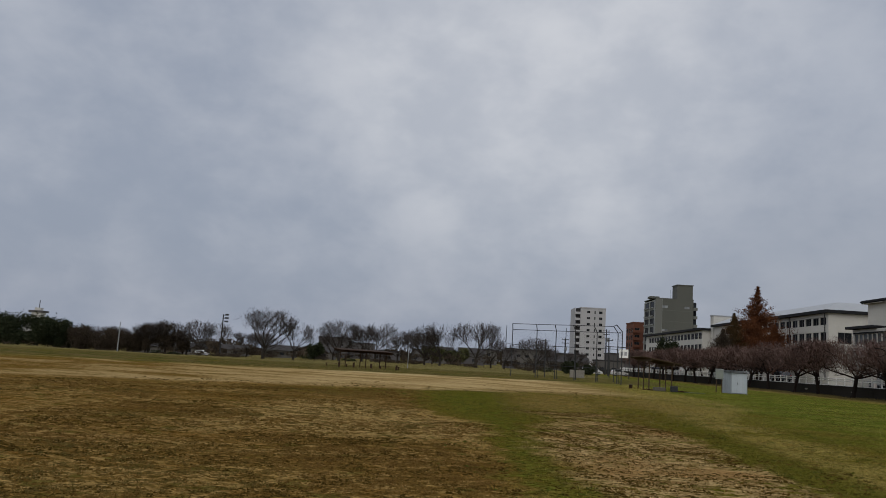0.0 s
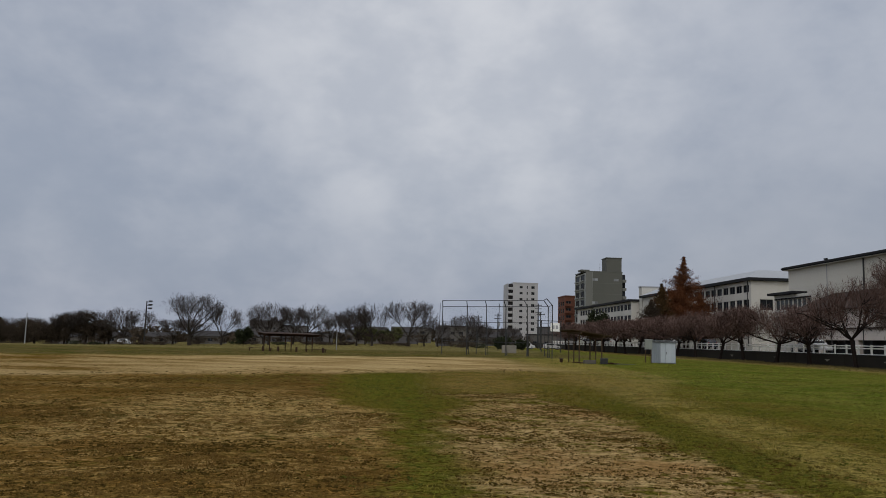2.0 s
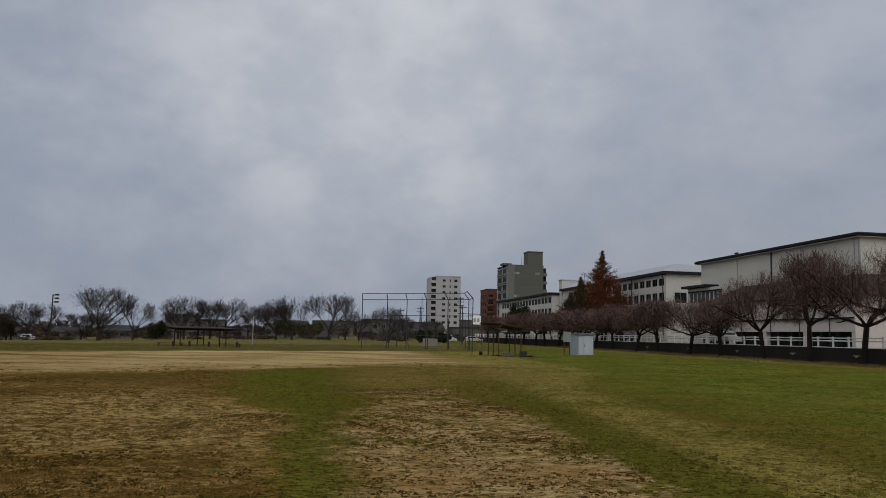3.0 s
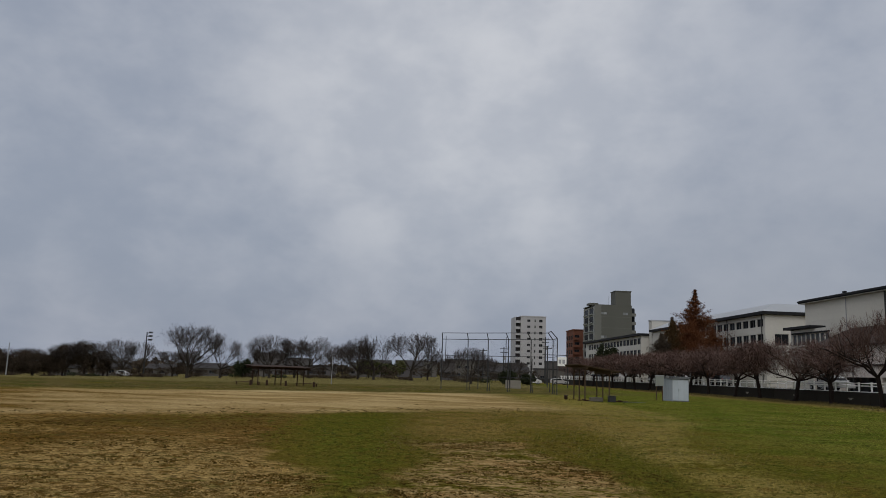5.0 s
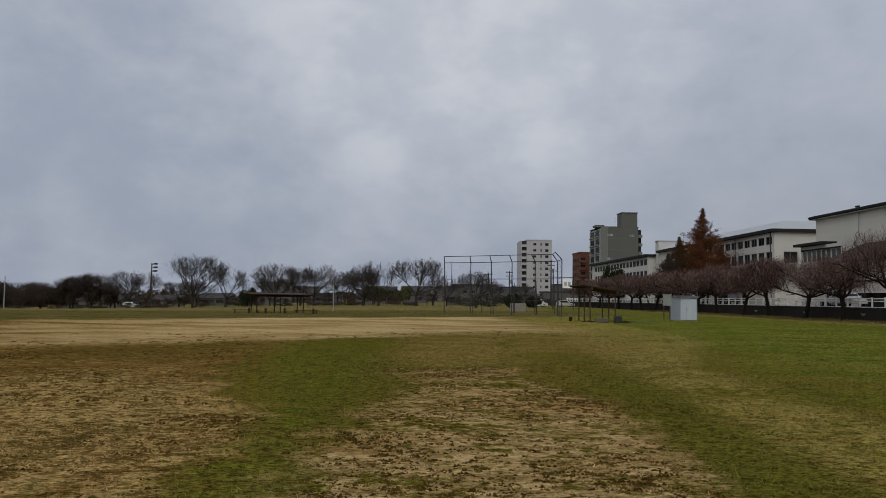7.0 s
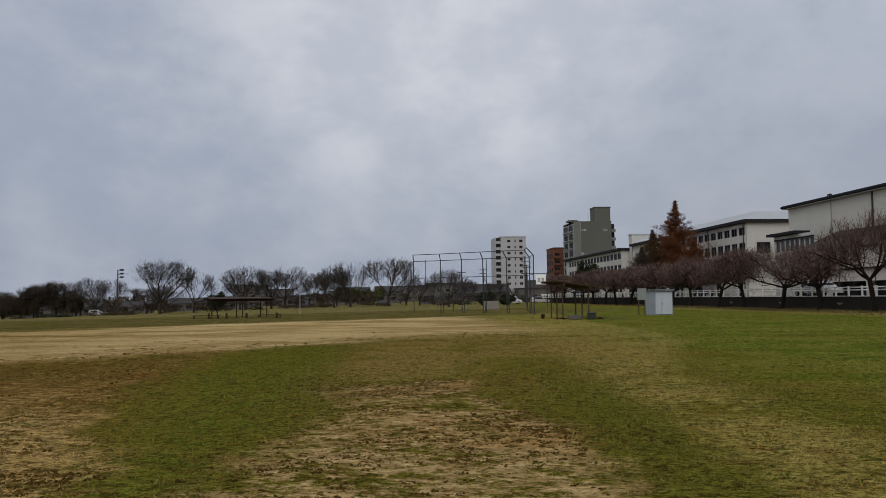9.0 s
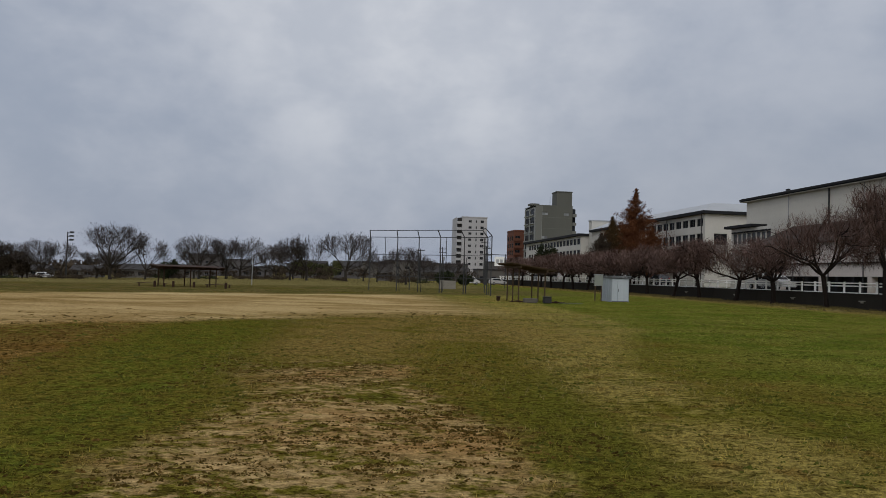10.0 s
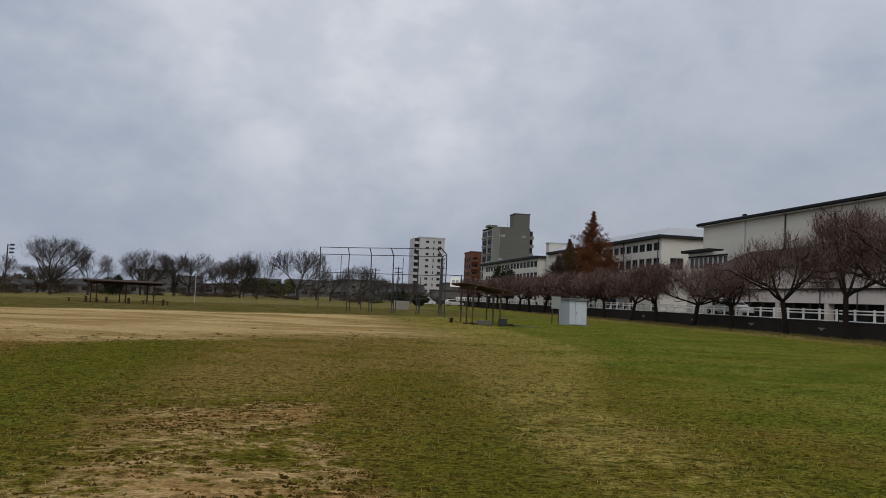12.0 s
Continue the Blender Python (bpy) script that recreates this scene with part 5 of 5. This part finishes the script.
def car(label, loc, turn, kind, paint, group=""):
    """x across, y along, nose towards -y."""
    th = thing("car" if kind != "truck" else "small_truck", label, "car" if kind != "truck" else "truck", loc, turn, group)
    if kind == "truck":
        L, W = 3.4, 1.48
        part("cab", prism([(0.05, 0.35), (1.25, 0.35), (1.25, 1.78), (0.42, 1.78), (0.08, 1.05)], 0, W, 0.08), paint, th)
        part("bed", box((0, W, 1.30, L, 0.55, 0.62), (0, 0.05, 1.30, L, 0.624, 0.93), (W - 0.05, W, 1.30, L, 0.624, 0.93), (0.054, W - 0.054, L - 0.05, L, 0.624, 0.93)), paint, th)
        part("headboard", tube([(0.1, 1.33, 0.93), (0.1, 1.33, 1.7), (W - 0.1, 1.33, 1.7), (W - 0.1, 1.33, 0.93)], 0.025, 5), paint, th)
        part("windscreen", prism([(0.10, 1.08), (0.13, 1.08), (0.40, 1.68), (0.37, 1.68)], 0.12, W - 0.12, 0.02), PANE, th)
        for x in (-0.006, W - 0.074):
            part("side_window", prism([(0.45, 1.08), (1.1, 1.08), (1.1, 1.62), (0.62, 1.62)], x, x + 0.08), PANE, th)
        axles = (0.55, 2.75)
        wr = 0.27
    else:
        L, W = (4.0, 1.68) if kind == "hatch" else (4.3, 1.72)
        hgt = 1.5 if kind == "hatch" else 1.72
        if kind == "hatch":
            low = [(0.0, 0.32), (L, 0.32), (L, 0.90), (L - 0.1, 1.0), (1.15, 0.98), (0.15, 0.78), (0.0, 0.62)]
            cab = [(1.05, 0.97), (L - 0.06, 1.0), (L - 0.45, 1.42), (L - 1.0, hgt), (2.0, hgt), (1.75, 1.44)]
            win = [(1.42, 1.0), (L - 0.35, 1.02), (L - 0.62, 1.36), (1.95, 1.40)]
        else:
            low = [(0.0, 0.32), (L, 0.32), (L, 1.0), (L - 0.03, 1.05), (0.75, 1.02), (0.12, 0.86), (0.0, 0.66)]
            cab = [(0.68, 1.01), (L - 0.03, 1.04), (L - 0.15, 1.62), (L - 0.4, hgt), (1.6, hgt), (1.35, 1.64)]
            win = [(1.02, 1.06), (L - 0.25, 1.08), (L - 0.36, 1.55), (1.50, 1.58)]
        part("body", prism(low, 0, W, 0.05), paint, th)
        part("cabin", prism(cab, 0.06, W - 0.06, 0.14), paint, th)
        for x in (0.045, W - 0.13):
            part("side_window", prism(win, x, x + 0.085, 0.05 if x < 1 else -0.05), PANE, th)
        part("windscreen", prism([(cab[0][0] + 0.10, 1.05), (cab[0][0] + 0.16, 1.05), (cab[5][0] + 0.06, cab[5][1]), (cab[5][0] - 0.02, cab[5][1] - 0.02)], 0.18, W - 0.18), PANE, th)
        for x in (0.1, W - 0.4):
            part("headlight", box((x, x + 0.3, -0.02, 0.12, 0.62, 0.76), bevel=0.02), LAMP_CLEAR, th)
            part("tail_light", box((x, x + 0.2, L - 0.05, L + 0.02, 0.78, 1.0), bevel=0.02), LAMP_RED, th)
        part("bumper", box((0.05, W - 0.05, -0.05, 0.15, 0.30, 0.5), bevel=0.03), paint, th)
        for x in (-0.14, W + 0.01):
            part("mirror", box((x, x + 0.13, 1.3, 1.42, 0.98, 1.12), bevel=0.02), paint, th)
        axles = (0.78, L - 0.82)
        wr = 0.31
    for y in axles:
        for x in (0.10, W - 0.10):
            wheel(th, x, y, wr)
    return th


ROADZ = 1.266
car("white hatchback on the road behind the railing", (47.0, 85.0, ROADZ), 0, "hatch", CAR_WHITE, "vehicles on the road")
car("white small truck on the road behind the railing", (48.8, 91.2, ROADZ), 0, "truck", CAR_WHITE, "vehicles on the road")
for k, (x, y) in enumerate(((49.6, 121), (49.8, 136), (49.5, 151), (49.7, 174), (49.7, 197))):
    pale = k in (1, 3)
    car("parked white car beside the road" if pale else "parked dark car beside the road", (x, y, ROADZ), 0 if k % 3 else 180, ("hatch", "van")[k % 2], CAR_WHITE if pale else CAR_DARK, "cars parked along the road")
for k, (x, y) in enumerate(((-70.5, 224), (33, 176), (41, 186))):
    car("white car parked beyond the trees" if k % 3 else "silver car parked beyond the trees", (x, y, float(ground_height(x, y))), 90 + k * 3, ("hatch", "van")[k % 2], CAR_WHITE if k % 3 else CAR_GREY, "cars parked beyond the field")


# ---- grass, tufts and weeds ----
gr = np.random.default_rng(12)


def bare_here(x, y):
    """Rough plan of where little grows."""
    v = y - 0.73 * x
    sandy = (v > 38.5) & (v < 69) & (x < 11)
    lo = 2.70 + smooth(y, 17.5, 26) * 1.15
    patch = ((x > lo) & (x - 0.07 * y + smooth(y, 21, 28) * 1.5 < 4.9) & (y < 27.6)) | (np.hypot(x - 4.0, y - 26.3) < 1.1) | (np.hypot(x - 5.1, y - 27.0) < 0.7)
    tan = (x > -4.2) & (x < 1.5 - 0.25 * (y - 19).clip(0, 9)) & (y > 15) & (y < 24.5)
    return sandy, patch, tan


def blades(name, label, x, y, h, width, material, lean=0.5):
    n = len(x)
    a = gr.uniform(0, math.tau, n)
    z = ground_height(x, y) + np.where((y < 90), 0.03 * np.sin(x * 0.9 + 1.3 * np.sin(y * 0.31)) * np.sin(y * 0.7 + 0.8), 0) - 0.012
    base = np.stack([x, y, z], -1)
    side = np.stack([np.cos(a), np.sin(a), np.zeros(n)], -1) * (width * 0.5)[:, None]
    tip = base + np.stack([gr.normal(0, lean, n) * h, gr.normal(0, lean, n) * h, h], -1)
    v = np.stack([base - side, base + side, tip], 1).reshape(-1, 3)
    f = np.arange(3 * n).reshape(-1, 3)
    return tagged(new(name, mesh_of(name, v.tolist(), f.tolist(), material)), label, "grass", kind="stuff")


def scatter(n, x0, x1, y0, y1):
    return gr.uniform(x0, x1, n), gr.uniform(y0, y1, n)


def clumps_at(x, y, size, seed):
    """Smooth random field between 0 and 1 over the plan, with lumps of the given size."""
    lattice_values = np.random.default_rng(seed).uniform(0, 1, (512, 512))
    u, w = x / size + 200.0, y / size + 50.0
    i, j = np.floor(u).astype(int), np.floor(w).astype(int)
    f, h = u - i, w - j
    f, h = f * f * (3 - 2 * f), h * h * (3 - 2 * h)
    i, j, i1, j1 = i % 512, j % 512, (i + 1) % 512, (j + 1) % 512
    return (lattice_values[i, j] * (1 - f) + lattice_values[i1, j] * f) * (1 - h) + (lattice_values[i, j1] * (1 - f) + lattice_values[i1, j1] * f) * h


def worn_side(x, y):
    """The tired brown turf west of the green strip."""
    return (x + 1.3 * (clumps_at(x, y, 1.3, 5) - 0.5) + 0.9 * (clumps_at(x, y, 0.35, 6) - 0.5) + gr.normal(0, 0.25, len(x)) * (0.6 + y / 25) < 1.35 - smooth(y, 18.5, 26.5) * 2.2) & (y - 0.73 * x < 36.5)


def turf(n, x0, x1, y0, y1, h0, h1, w0, w1, name, label):
    x, y = scatter(n, x0, x1, y0, y1)
    sandy, patch, tan = bare_here(x, y)
    keep = ~sandy & (~patch | (gr.uniform(size=n) < 0.10)) & ~worn_side(x, y) & (clumps_at(x, y, 0.13, 3) + 0.5 * clumps_at(x, y, 0.5, 4) > gr.uniform(0.25, 0.75, n))
    x, y = x[keep], y[keep]
    m = len(x)
    tall = 0.6 + 0.8 * clumps_at(x, y, 0.3, 8)
    blades(name, label, x, y, gr.uniform(h0, h1, m) * tall, gr.uniform(w0, w1, m), BLADES, 0.9)


def worn_turf(n, x0, x1, y0, y1, h0, h1, w0, w1, grain, cut):
    """Dead grass that has shrunk to small clumps with pale soil between."""
    x, y = scatter(n, x0, x1, y0, y1)
    thick = 0.55 * clumps_at(x, y * 0.8, grain, 11) + 0.30 * clumps_at(x, y, grain * 2.3, 12) + 0.35 * clumps_at(x, y, 2.6, 13)
    keep = worn_side(x, y) & (thick > cut + gr.uniform(-0.03, 0.03, n))
    x, y, thick = x[keep], y[keep], thick[keep]
    m = len(x)
    h = gr.uniform(h0, h1, m) * (0.5 + 2.2 * (thick - cut))
    green = clumps_at(x, y, 1.7, 14) + gr.normal(0, 0.08, m)
    for name, label, pick, mat in (("dead_grass", "clumps of brown dead grass on worn soil", green < 0.62, WORN), ("dead_grass", "clumps of olive half-dead grass on worn soil", green >= 0.62, WORN_OLIVE)):
        blades(name, label, x[pick], y[pick], h[pick], gr.uniform(w0, w1, int(pick.sum())), mat, 0.9)


turf(190000, 0, 17, 8.5, 24, 0.02, 0.05, 0.007, 0.016, "short_grass", "short worn winter grass, brown and green")
turf(120000, -8, 27, 24, 42, 0.02, 0.05, 0.014, 0.032, "short_grass", "short worn winter grass, brown and green")
turf(75000, -20, 43, 42, 72, 0.02, 0.06, 0.03, 0.07, "short_grass", "short worn winter grass farther off")
worn_turf(190000, -7, 2, 8.5, 19, 0.020, 0.045, 0.008, 0.018, 0.10, 0.60)
worn_turf(170000, -14, 2, 19, 38, 0.020, 0.045, 0.016, 0.034, 0.14, 0.60)


def tufts(n, x0, x1, y0, y1, keep_fn, size, name, label, material, m=5):
    """Low ragged clumps: each a few squat cones pressed together."""
    x, y = scatter(n, x0, x1, y0, y1)
    k = keep_fn(x, y)
    x, y = x[k], y[k]
    r = (gr.uniform(0.35, 1.25, len(x)) ** 1.3).repeat(m) * size
    bx = x.repeat(m) + gr.normal(0, 0.75, len(x) * m) * r
    by = y.repeat(m) + gr.normal(0, 0.5, len(x) * m) * r
    r = r * gr.uniform(0.45, 0.85, len(r))
    q = 6
    a = np.arange(q) * math.tau / q
    jag = gr.uniform(0.35, 1.6, (len(r), q))
    z = ground_height(bx, by) + 0.03 * np.sin(bx * 0.9 + 1.3 * np.sin(by * 0.31)) * np.sin(by * 0.7 + 0.8) - 0.008
    ring = np.stack([bx[:, None] + np.cos(a) * r[:, None] * jag, by[:, None] + np.sin(a) * r[:, None] * jag, z[:, None] + 0 * jag], -1)
    apex = np.stack([bx + gr.normal(0, 0.3, len(r)) * r, by + gr.normal(0, 0.3, len(r)) * r, z + 0.009 + r * gr.uniform(0.32, 0.75, len(r))], -1)
    v = np.concatenate([ring, apex[:, None]], 1).reshape(-1, 3)
    i = np.arange(q)
    f = np.stack([i, (i + 1) % q, np.full(q, q)], -1)
    faces = (np.arange(len(r))[:, None, None] * (q + 1) + f[None]).reshape(-1, 3)
    return tagged(new(name, mesh_of(name, v.tolist(), faces.tolist(), material)), label, "grass", kind="stuff")


def on_patch(share):
    return lambda x, y: (bare_here(x, y)[1] | (gr.uniform(size=len(x)) < 0.3)) & (clumps_at(x, y, 0.5, 31) + 0.6 * clumps_at(x, y, 1.6, 32) > gr.uniform(0.3, 1.2, len(x)) / share)


def spiky(n, keep_fn, name, label, material):
    """Short blades that fan out of trodden clumps."""
    x, y = scatter(n, 2.2, 7.4, 8.5, 28)
    k = keep_fn(x, y)
    x, y = x[k].repeat(9), y[k].repeat(9)
    m = len(x)
    blades(name, label, x + gr.normal(0, 0.022, m), y + gr.normal(0, 0.016, m), gr.uniform(0.012, 0.034, m), gr.uniform(0.006, 0.013, m), material, 1.0)


tufts(14000, 2.2, 7.4, 8.5, 28, on_patch(1.0), 0.029, "grass_tuft", "dark trodden tufts on the bare soil", TUFT, 5)
tufts(9500, 2.4, 7.0, 8.5, 28, on_patch(1.0), 0.027, "grass_tuft", "small rusty tufts on the bare soil", RUSTTUFT, 4)
spiky(6500, on_patch(1.2), "tuft_blades", "short olive blades in the trodden tufts", WORN_OLIVE)
spiky(2500, on_patch(1.0), "tuft_blades", "short brown blades in the trodden tufts", WORN)


def worn_share(size, seed, least):
    return lambda x, y: worn_side(x, y) & (~bare_here(x, y)[2] | (gr.uniform(size=len(x)) < 0.55)) & (0.6 * clumps_at(x, y, size, seed) + 0.4 * clumps_at(x, y, size * 3, seed + 1) > gr.uniform(least - 0.12, least + 0.12, len(x)))


def green_share(x, y):
    sandy, patch, tan = bare_here(x, y)
    return ~sandy & ~patch & ~worn_side(x, y) & (clumps_at(x, y, 0.7, 51) > gr.uniform(0.25, 0.75, len(x)))


tufts(16000, -7, 1.8, 8.5, 20, worn_share(0.35, 41, 0.52), 0.031, "grass_tuft", "dark dead tufts on the worn turf", TUFT, 4)
tufts(12000, -7, 1.8, 8.5, 20, worn_share(0.5, 43, 0.47), 0.036, "grass_tuft", "rusty dead tufts on the worn turf", RUSTTUFT, 4)
tufts(13000, -13, 1.2, 20, 37, worn_share(0.5, 45, 0.55), 0.038, "grass_tuft", "dark dead tufts on the worn turf", TUFT, 3)
tufts(11000, -13, 1.2, 20, 37, worn_share(0.7, 47, 0.50), 0.048, "grass_tuft", "rusty dead tufts on the worn turf", RUSTTUFT, 3)
tufts(9000, 0.8, 15, 8.5, 24, green_share, 0.034, "grass_tuft", "dark green tufts in the short grass", GREENTUFT, 4)
tufts(9000, -6, 24, 24, 44, green_share, 0.046, "grass_tuft", "dark green tufts in the short grass", GREENTUFT, 3)
tufts(1900, -12, 9, 30, 48, lambda x, y: (np.abs(y - 0.73 * x - 39.0) < 2.6 * gr.uniform(0.1, 1, len(x))), 0.050, "grass_tuft", "dark tufts along the edge of the sand", TUFT, 5)
tufts(1500, -30, 9, 36, 60, lambda x, y: (np.abs(y - 0.73 * x - 43.0) < 4.0) & (clumps_at(x, y, 1.5, 61) > 0.5), 0.055, "grass_tuft", "scattered rusty tufts on the sand", RUSTTUFT, 5)

x, y = scatter(42000, 5.5, 22, 10, 48)
keep = (np.abs(x - 0.10 * y - 6.7 - smooth(y, 27, 42) * 1.6 + gr.normal(0, 0.5, 42000)) < 1.1 + smooth(y, 27, 42) * 1.5) | (gr.uniform(size=42000) < 0.06)
keep &= clumps_at(x, y, 0.8, 71) > gr.uniform(0.1, 0.7, 42000)
x, y = x[keep], y[keep]
blades("dry_stalks", "long pale dry stalks in the grass", x, y, gr.uniform(0.03, 0.085, len(x)) * (0.5 + y / 40), gr.uniform(0.004, 0.008, len(x)) * (0.6 + y / 25), STALK, 0.8)
x, y = scatter(6000, 2.4, 10, 24, 44)
blades("dry_stalks", "long pale dry stalks in the grass", x, y, gr.uniform(0.04, 0.10, 6000), gr.uniform(0.005, 0.010, 6000), STALK, 0.8)
x, y = scatter(60000, 38.6, 43.9, 25, 130)
keep = 0.7 * clumps_at(x, y, 1.6, 81) + 0.5 * clumps_at(x, y, 0.5, 82) > gr.uniform(0.2, 0.9, 60000) + 0.25 * smooth(43.0 - x, 0, 4)
x, y = x[keep], y[keep]
blades("bank_weeds", "dull dry weeds along the foot of the wall", x, y, gr.uniform(0.05, 0.26, len(x)) * (0.4 + clumps_at(x, y, 2.2, 83)), gr.uniform(0.02, 0.06, len(x)), WEED, 0.5)
tufts(150, 37, 43, 42, 110, lambda x, y: clumps_at(x, y, 4.0, 91) > 0.5, 0.32, "weed_clump", "dry brown weed clumps near the wall", WEED)
